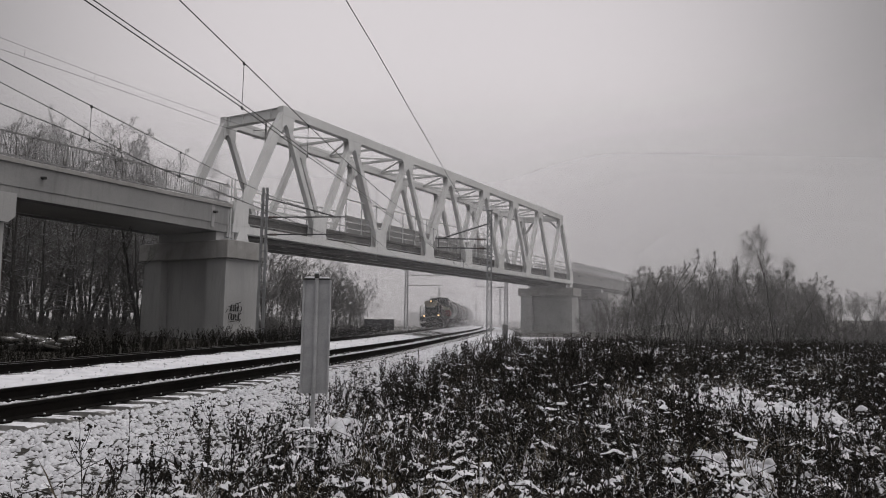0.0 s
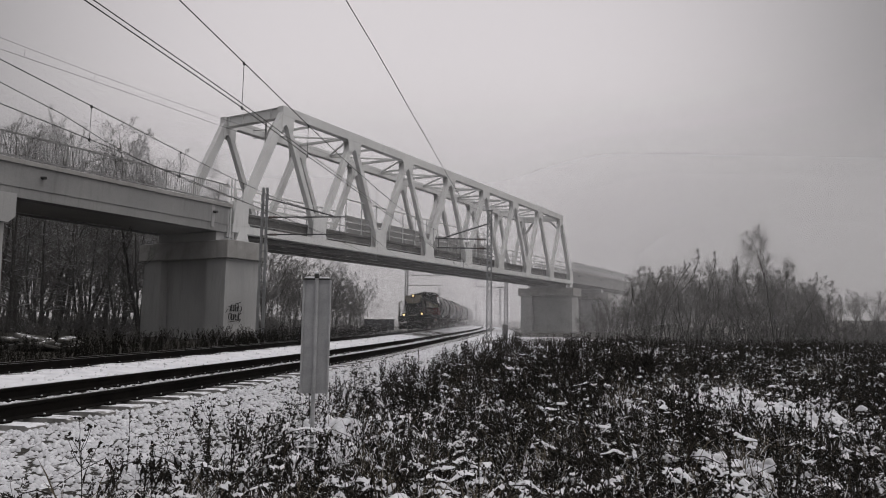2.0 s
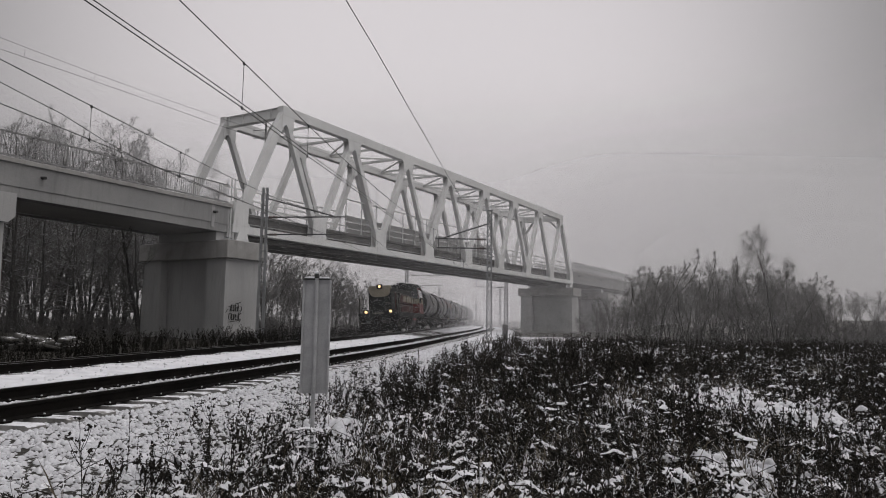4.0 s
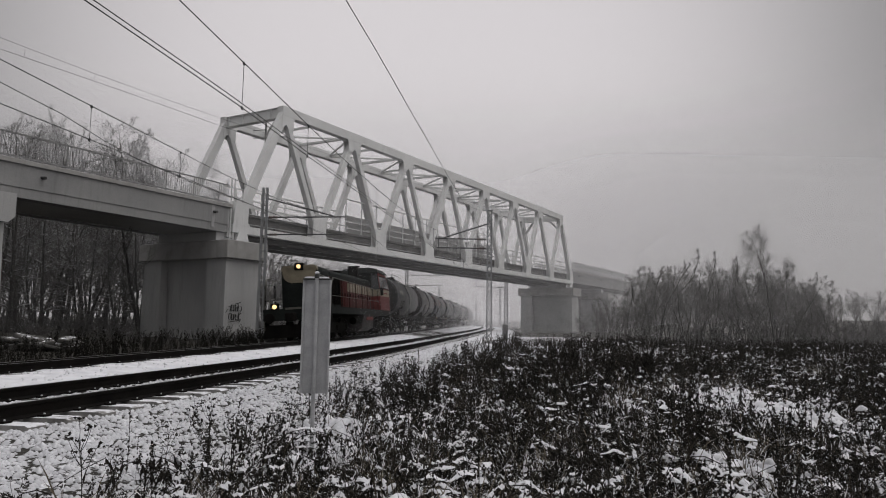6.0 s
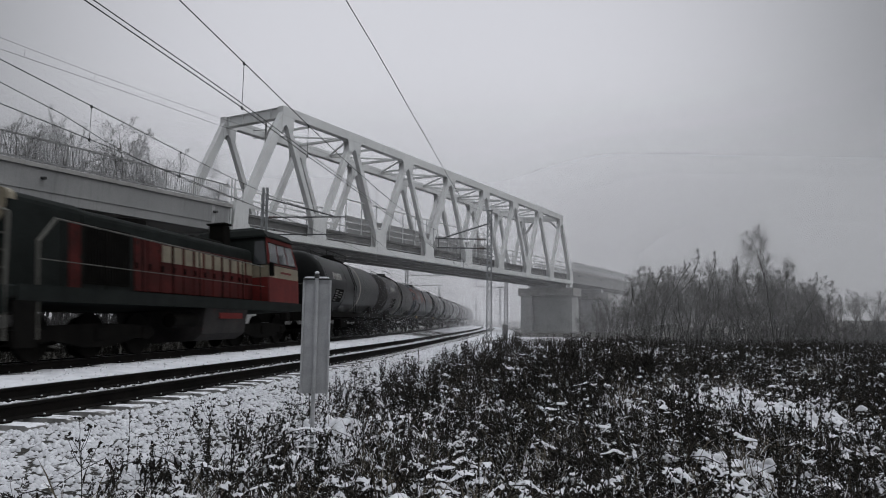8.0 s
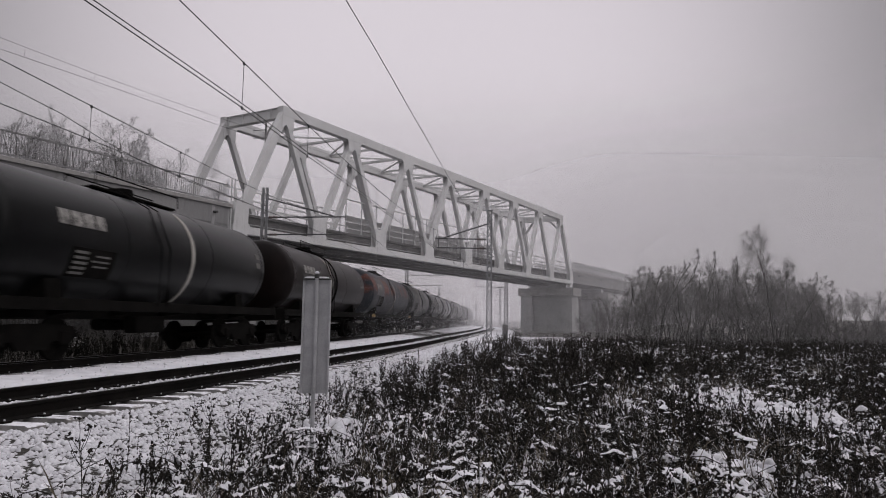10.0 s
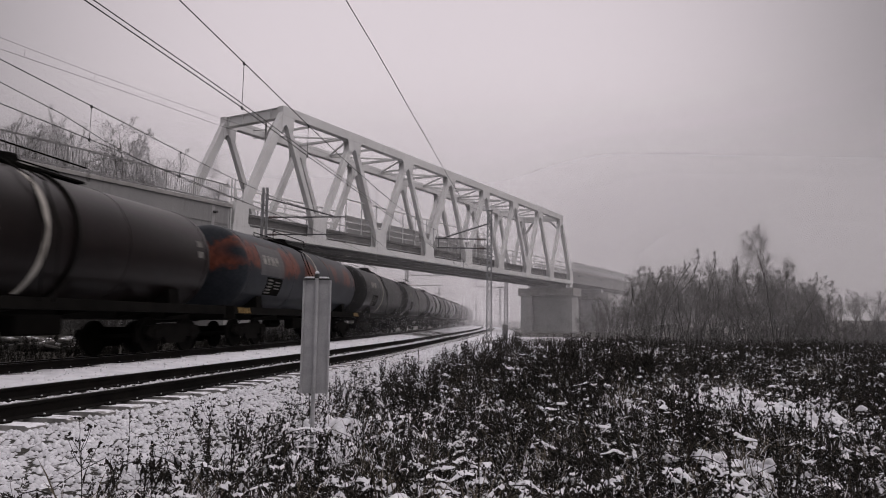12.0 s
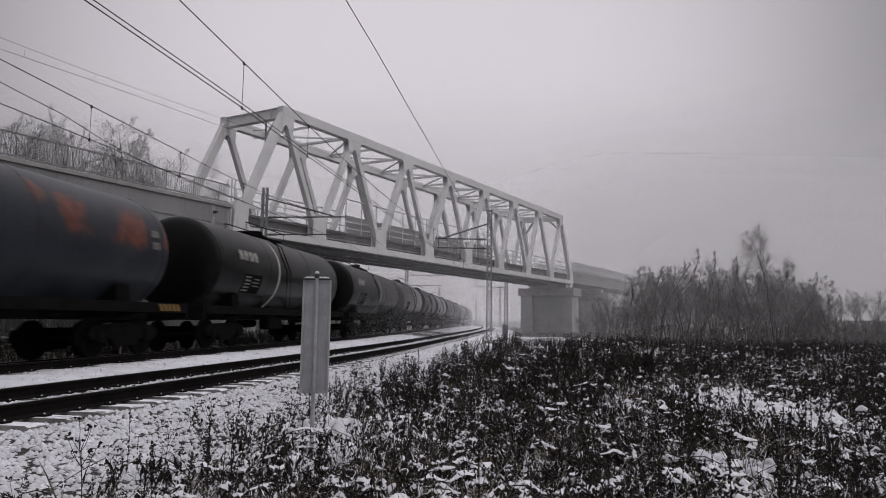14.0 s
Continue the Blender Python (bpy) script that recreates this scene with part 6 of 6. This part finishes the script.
def snow_templates(rng):
    """Ragged patches of lying snow: domed plates with drooping, uneven edges."""
    out = []
    for _ in range(12):
        t = Twigs()
        for b in range(rng.integers(1, 4)):
            n, m = 12, 4
            c = np.array([rng.uniform(-0.6, 0.6), rng.uniform(-0.4, 0.4), rng.uniform(-0.15, 0.2)])
            r = rng.uniform(0.3, 0.75)
            wide, turn, tip = rng.uniform(0.3, 0.8), rng.uniform(0, 3.14), rng.normal(size=2) * 0.1
            ph = rng.uniform(0, 6.28, 4)
            v, tr = [c + (0, 0, 0.34 * r)], []
            edge = [1 + 0.3 * math.sin(2 * a + ph[0]) + 0.24 * math.sin(3 * a + ph[1]) + 0.10 * math.sin(5 * a + ph[2]) + rng.uniform(-0.12, 0.12) for a in np.arange(n) * 2 * math.pi / n]
            for i in range(1, m + 1):
                u = i / m
                for j in range(n):
                    a = 2 * math.pi * j / n
                    k = r * u * (1 + (edge[j] - 1) * u)
                    x, y = k * math.cos(a), k * math.sin(a) * wide
                    z = r * (0.34 - 0.52 * u ** 2.6 + 0.05 * math.sin(3 * a + 4 * u + ph[3])) + rng.uniform(-0.02, 0.02)
                    x, y = x * math.cos(turn) - y * math.sin(turn), x * math.sin(turn) + y * math.cos(turn)
                    v.append(c + (x, y, z + tip[0] * x + tip[1] * y))
            for j in range(n):
                q = (j + 1) % n
                tr.append((0, 1 + j, 1 + q))
                for i in range(m - 1):
                    o = 1 + i * n
                    tr += [(o + j, o + n + j, o + n + q), (o + j, o + n + q, o + q)]
            t.push(v, tr)
        out.append(t.arrays())
    return out


def spread_mesh(name, temps, x, y, dz, size, lean, material, seed, squash=None):
    """Many turned and scaled copies of the templates as one triangle mesh standing on the ground."""
    rng = np.random.default_rng(seed)
    z = ground_height(x, y) + dz
    vs, ts, o = [], [], 0
    for i in range(len(x)):
        tv, tt = temps[int(rng.integers(len(temps)))]
        a, w = rng.uniform(0, 6.28), rng.uniform(0, 6.28)
        c, s = math.cos(a), math.sin(a)
        p = np.stack([tv[:, 0] * c - tv[:, 1] * s, tv[:, 0] * s + tv[:, 1] * c, tv[:, 2] * (1 if squash is None else squash[i])], -1)
        l = lean * rng.uniform(0, 1) ** 2
        p[:, 0] += p[:, 2] * l * math.cos(w)
        p[:, 1] += p[:, 2] * l * math.sin(w)
        vs.append(p * size[i] + (x[i], y[i], z[i]))
        ts.append(tt + o)
        o += len(tv)
    return tri_mesh(name, np.concatenate(vs), np.concatenate(ts), material, material is SNOWCLUMP)


def field_points(rng, n, y0, y1, power, edge=(2.7, 4.6), left=-0.62):
    """Random places in the field to the right of the near track, denser near by."""
    y = y0 + (y1 - y0) * rng.uniform(0, 1, n) ** power
    x = y * rng.uniform(left, 0.72, n) + rng.uniform(-1, 1, n)
    dn = beside(NEAR, x, y)
    keep = rng.uniform(0, 1, n) < np.clip((dn - edge[0]) / (edge[1] - edge[0]), 0, 1)
    return x[keep], y[keep], dn[keep]


def patchy(x, y, seed, cut, rng):
    k = lattice(x * 0.9, y * 0.9, seed) + 0.5 * lattice(x * 2.7, y * 2.7, seed + 2)
    return k + rng.uniform(-0.25, 0.25, len(x)) > cut


def build_field():
    rng = np.random.default_rng(33)
    plume, spike, umbel, grass, arch, arch_snow = weed_templates(rng)
    drifts = snow_templates(rng)
    # stalks
    x, y, dn = field_points(rng, 13000, 4.2, 46, 1.5)
    k = patchy(x, y, 1.0, -0.25, rng) & (rng.uniform(0, 1, len(x)) < np.interp(y, [4, 8, 12], [0.5, 0.7, 1.0]))
    k &= ((x - 4.9) / 1.25) ** 2 + ((y - 10.2) / 2.3) ** 2 > rng.uniform(0.6, 1.3, len(x))
    k &= (rng.uniform(0, 1, len(x)) < 0.5) | (x > 0.6) | (y > 10)
    k &= ((x - 2.6) / 0.75) ** 2 + ((y - 6.4) / 0.9) ** 2 > rng.uniform(0.5, 1.3, len(x))
    k &= ((x + 1.1) / 0.8) ** 2 + ((y - 8.6) / 1.0) ** 2 > rng.uniform(0.6, 1.3, len(x))
    x, y = x[k], y[k]
    tall = np.interp(y, [4, 8, 14, 40], [0.45, 0.62, 0.82, 1.0]) * np.clip(0.75 + 0.3 * lattice(x * 0.4, y * 0.4, 5.0), 0.5, 1.1)
    tagged(new("dry_weeds", spread_mesh("dry_weeds", plume, x, y, 0.0, tall * rng.uniform(0.6, 1.15, len(x)), 0.5, WEED, 3)),
           "dark dry weed stalks standing in thin snow", "weeds", kind="stuff")
    x, y, dn = field_points(rng, 1300, 5.0, 34, 1.0, (3.0, 5.5))
    k = ((x - 4.9) / 1.25) ** 2 + ((y - 10.2) / 2.3) ** 2 > rng.uniform(0.5, 1.2, len(x))
    x, y = x[k], y[k]
    tagged(new("spiked_weeds", spread_mesh("spiked_weeds", spike, x, y, 0.0, rng.uniform(0.35, 0.85, len(x)), 0.2, WEED, 4)),
           "dark upright spiked weeds by the ballast", "weeds", kind="stuff")
    x, y, dn = field_points(rng, 500, 4.4, 26, 1.3, (2.4, 3.8))
    tagged(new("branching_weeds", spread_mesh("branching_weeds", umbel, x, y, 0.0, rng.uniform(0.45, 0.9, len(x)), 0.3, WEED, 5)),
           "dark branching weeds with dry flower heads", "weeds", kind="stuff")
    # dead grass
    x, y, dn = field_points(rng, 2600, 3.9, 30, 1.5, (3.6, 5.6))
    k = ((x - 4.9) / 1.25) ** 2 + ((y - 10.2) / 2.3) ** 2 > 1
    x, y = x[k], y[k]
    tagged(new("dead_grass", spread_mesh("dead_grass", grass, x, y, 0.0, rng.uniform(0.5, 1.15, len(x)), 0.4, GRASS, 6)),
           "matted dead grass powdered with snow", "grass", kind="stuff")
    # snow lying on the flattened plants
    x, y, dn = field_points(rng, 11000, 4.0, 42, 1.45, (3.2, 5.0))
    k = patchy(x, y, 4.0, 0.24, rng)
    x, y = x[k], y[k]
    n = 230
    x = np.concatenate([x, rng.normal(4.95, 0.62, n), rng.normal(-1.1, 0.5, 40)])
    y = np.concatenate([y, rng.normal(10.5, 0.95, n), rng.normal(8.6, 0.6, 40)])
    dz = rng.uniform(0.0, 0.32, len(x)) * np.clip(y / 11, 0.5, 1.5)
    dz = np.where(np.arange(len(x)) >= len(x) - n - 40, 0.05, dz)
    psize = rng.uniform(0.3, 1.0, len(x)) ** 2 * np.interp(y, [4, 12, 40], [0.15, 0.15, 0.13])
    psize = np.where(np.arange(len(x)) >= len(x) - n - 40, rng.uniform(0.16, 0.36, len(x)), psize)
    tagged(new("snow_patches", spread_mesh("snow_patches", drifts, x, y, dz, psize, 0.3, SNOWCLUMP, 7, np.full(len(x), 1.5))),
           "small clumps of snow lying on flattened weeds", "snow", kind="stuff")
    big = [(2.9, 6.75), (3.0, 6.85), (2.8, 6.65), (2.7, 6.95), (1.3, 7.2), (1.5, 7.4), (1.15, 7.0), (1.5, 12.6), (1.75, 12.4), (2.0, 10.1), (3.9, 8.6), (4.9, 8.2),
           (5.3, 10.4), (6.3, 12.0), (0.4, 7.0), (-1.6, 7.0), (0.2, 9.0), (5.4, 8.8)]
    bx, by = np.array([a for a, _ in big]), np.array([b for _, b in big])
    tagged(new("snow_mounds", spread_mesh("snow_mounds", drifts, bx, by, np.where(np.arange(len(big)) < 4, 0.16, rng.uniform(0.06, 0.14, len(big))), np.where(np.arange(len(big)) < 4, 0.30, rng.uniform(0.12, 0.22, len(big))), 0.2, SNOWCLUMP, 12, np.full(len(big), 1.0))),
           "rounded snow mounds on crushed weeds", "snow", kind="stuff")
    # bent stalks that carry strips of snow
    x, y, dn = field_points(rng, 1700, 4.2, 26, 1.35, (3.4, 5.0))
    k = ((x - 4.9) / 1.25) ** 2 + ((y - 10.2) / 2.3) ** 2 > 1
    x, y = x[k], y[k]
    size = rng.uniform(0.55, 1.15, len(x))
    tagged(new("bent_weeds", spread_mesh("bent_weeds", arch, x, y, 0.0, size, 0.1, WEED, 9)), "dark weed stalks bent down by snow", "weeds", kind="stuff")
    tagged(new("snow_strips", spread_mesh("snow_strips", arch_snow, x, y, 0.0, size, 0.1, SNOWCLUMP, 9)), "strips of snow lying along bent stalks", "snow", kind="stuff")
    # brush beyond the far track
    n = 4200
    s = rng.uniform(6, 70, n)
    o = -2.6 - 11.0 * rng.uniform(0, 1, n) ** 2.3
    xs, ys, hs = (np.interp(s, FAR[0], FAR[i]) for i in (1, 2, 3))
    x, y = xs + o * np.cos(hs), ys - o * np.sin(hs)
    k = patchy(x, y, 7.0, -0.35, rng) & ((x + 15.4) ** 2 + (y - 27.4) ** 2 > 4.5)
    x, y = x[k], y[k]
    n = len(x)
    tagged(new("trackside_brush", spread_mesh("trackside_brush", plume, x, y, 0.0, rng.uniform(0.2, 1.0, n) ** 1.5 * np.clip(0.9 + 0.5 * lattice(x * 0.5, y * 0.5, 9.0), 0.45, 1.3), 0.7, BUSH, 8)),
           "dark low brush beyond the rails", "weeds", kind="stuff")


build_field()


# ---- small trackside things ----
def build_rubble():
    t = thing("rubble_heap", pose(-16.2, 28.6, 0), "heap of broken slabs under snow beyond the rails", "rubble")
    rng = random.Random(8)
    z = float(ground_height(np.array([-16.2]), np.array([28.6]))[0])
    for i in range(13):
        w, d, h = rng.uniform(0.25, 0.7), rng.uniform(0.25, 0.5), rng.uniform(0.12, 0.26)
        m = pose(rng.uniform(-1.5, 1.1), rng.uniform(-0.5, 0.5), z + 0.1 + 0.17 * (i % 3), rng.uniform(-14, 14), rng.uniform(-14, 14), rng.uniform(0, 180))
        part("slab", Shape().box(-w, w, -d, d, -h / 2, h / 2, c=0.04), SLAB, t, m=m)


SLAB = surface("snowy_slab", (0.035, 0.034, 0.032), (0.08, 0.076, 0.07), 3.0, 0.9, 0.0, 0.3, 30, snow=1.0, snow_cut=0.98)
build_rubble()


SCREEN_BOARD = surface("dark_blue_grey_board", (0.022, 0.024, 0.028), (0.045, 0.048, 0.054), 2.0, 0.7, 0.0, 0.1, 30)


def build_barrier():
    """A dark low screen on pale stub legs beyond the far track."""
    x, y = -6.25, 69.0
    z = float(ground_height(np.array([x]), np.array([y]))[0])
    b = thing("trackside_screen", pose(x, y, z + 0.05, 0, 0, 4), "dark low screen on short pale legs", "screen")
    for i in range(6):
        part("board", Shape().box(-1.5 + i * 0.5 + 0.01, -1.0 + i * 0.5 - 0.01, -0.03, 0.03, 0.38, 1.38, c=0.01), SCREEN_BOARD, b)
    for i in range(13):
        part("leg", Shape().box(-1.45 + i * 0.24 - 0.03, -1.45 + i * 0.24 + 0.03, -0.03, 0.03, -0.12, 0.38), CONCRETE_CAP, b)
    part("top_rail", Shape().box(-1.55, 1.55, -0.05, 0.05, 1.38, 1.45), SCREEN_BOARD, b)


build_barrier()


def build_cabinet():
    x, y = 4.75, 52.0
    z = float(ground_height(np.array([x]), np.array([y]))[0])
    c = thing("relay_cabinet", pose(x, y, z, 0, 0, -5), "small dark trackside relay cabinet", "cabinet")
    part("body", Shape().box(-0.2, 0.2, -0.18, 0.18, 0.1, 1.25, c=0.02), PIPE, c)
    part("plinth", Shape().box(-0.24, 0.24, -0.22, 0.22, -0.1, 0.1), CONCRETE, c)
    part("lid", Shape().box(-0.23, 0.23, -0.21, 0.21, 1.25, 1.3), STEEL_MID, c)
    part("door", Shape().box(-0.17, 0.17, -0.2, -0.18, 0.18, 1.2, c=0.005), STEEL_DARK, c)


build_cabinet()


def build_far_barrier():
    x, y = 5.6, 138.0
    z = float(ground_height(np.array([x]), np.array([y]))[0])
    b = thing("track_barrier", pose(x, y, z, 0, 0, 0), "low pale barrier far down the line in fog", "barrier")
    part("bar", Shape().box(-1.3, 1.3, -0.06, 0.06, 1.0, 1.3, c=0.02), CONCRETE_CAP, b)
    for sx in (-0.9, 0.9):
        part("leg", Shape().box(sx - 0.08, sx + 0.08, -0.08, 0.08, -0.1, 1.0), STEEL_MID, b)


build_far_barrier()

# ---- sign seen from behind ----
def build_sign():
    x, y = -1.425, 7.85
    z0 = float(ground_height(np.array([x]), np.array([y]))[0]) - 0.1
    s = thing("trackside_sign", pose(x, y, 0, 0, 0, 0), "tall grey metal sign board seen from behind, snow on top", "sign")
    part("board", Shape().box(-0.15, 0.15, -0.02, -0.012, 0.2, 1.47), GALV, s)
    for sx in (-1, 1):
        part("folded_edge", Shape().box(sx * 0.148 - 0.012, sx * 0.148 + 0.012, -0.04, -0.0, 0.2, 1.47, c=0.003), GALV, s)
    part("post", Shape().tube([(0, -0.045, z0), (0, -0.045, 1.5)], 0.024, 14), GALV, s)
    part("top_cap", Shape().box(-0.155, 0.155, -0.06, 0.0, 1.47, 1.49, c=0.004), UNDER_DARK, s)
    part("snow_cap", Shape().loft([[p for p in ((-0.14 + i, -0.055 + i * 0.3, z), (0.14 - i, -0.055 + i * 0.3, z), (0.14 - i, -0.005 - i * 0.3, z), (-0.14 + i, -0.005 - i * 0.3, z))] for z, i in ((1.491, 0.0), (1.503, 0.01), (1.508, 0.03))]), SNOWCLUMP, s)
    part("post_cap", Shape().lathe([(0.03, 1.49), (0.03, 1.53), (0.01, 1.54)], 14, Matrix.Translation((0, -0.045, 0))), UNDER_DARK, s)
    part("snow_dot", Shape().lathe([(0.022, 1.541), (0.026, 1.553), (0.015, 1.566), (0.002, 1.57)], 12, Matrix.Translation((0, -0.045, 0))), SNOWCLUMP, s)


UNDER_DARK = PIPE
build_sign()


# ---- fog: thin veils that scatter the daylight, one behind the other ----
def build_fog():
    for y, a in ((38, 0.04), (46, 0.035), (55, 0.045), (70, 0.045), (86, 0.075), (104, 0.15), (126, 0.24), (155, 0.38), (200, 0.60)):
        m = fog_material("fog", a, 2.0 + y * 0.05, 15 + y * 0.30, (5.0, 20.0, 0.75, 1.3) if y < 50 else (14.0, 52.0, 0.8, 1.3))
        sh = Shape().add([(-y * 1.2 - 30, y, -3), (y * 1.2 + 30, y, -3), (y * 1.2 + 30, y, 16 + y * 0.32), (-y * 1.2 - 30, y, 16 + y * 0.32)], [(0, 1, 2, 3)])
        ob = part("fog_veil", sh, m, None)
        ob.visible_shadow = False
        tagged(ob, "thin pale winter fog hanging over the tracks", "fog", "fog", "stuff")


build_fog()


motions()
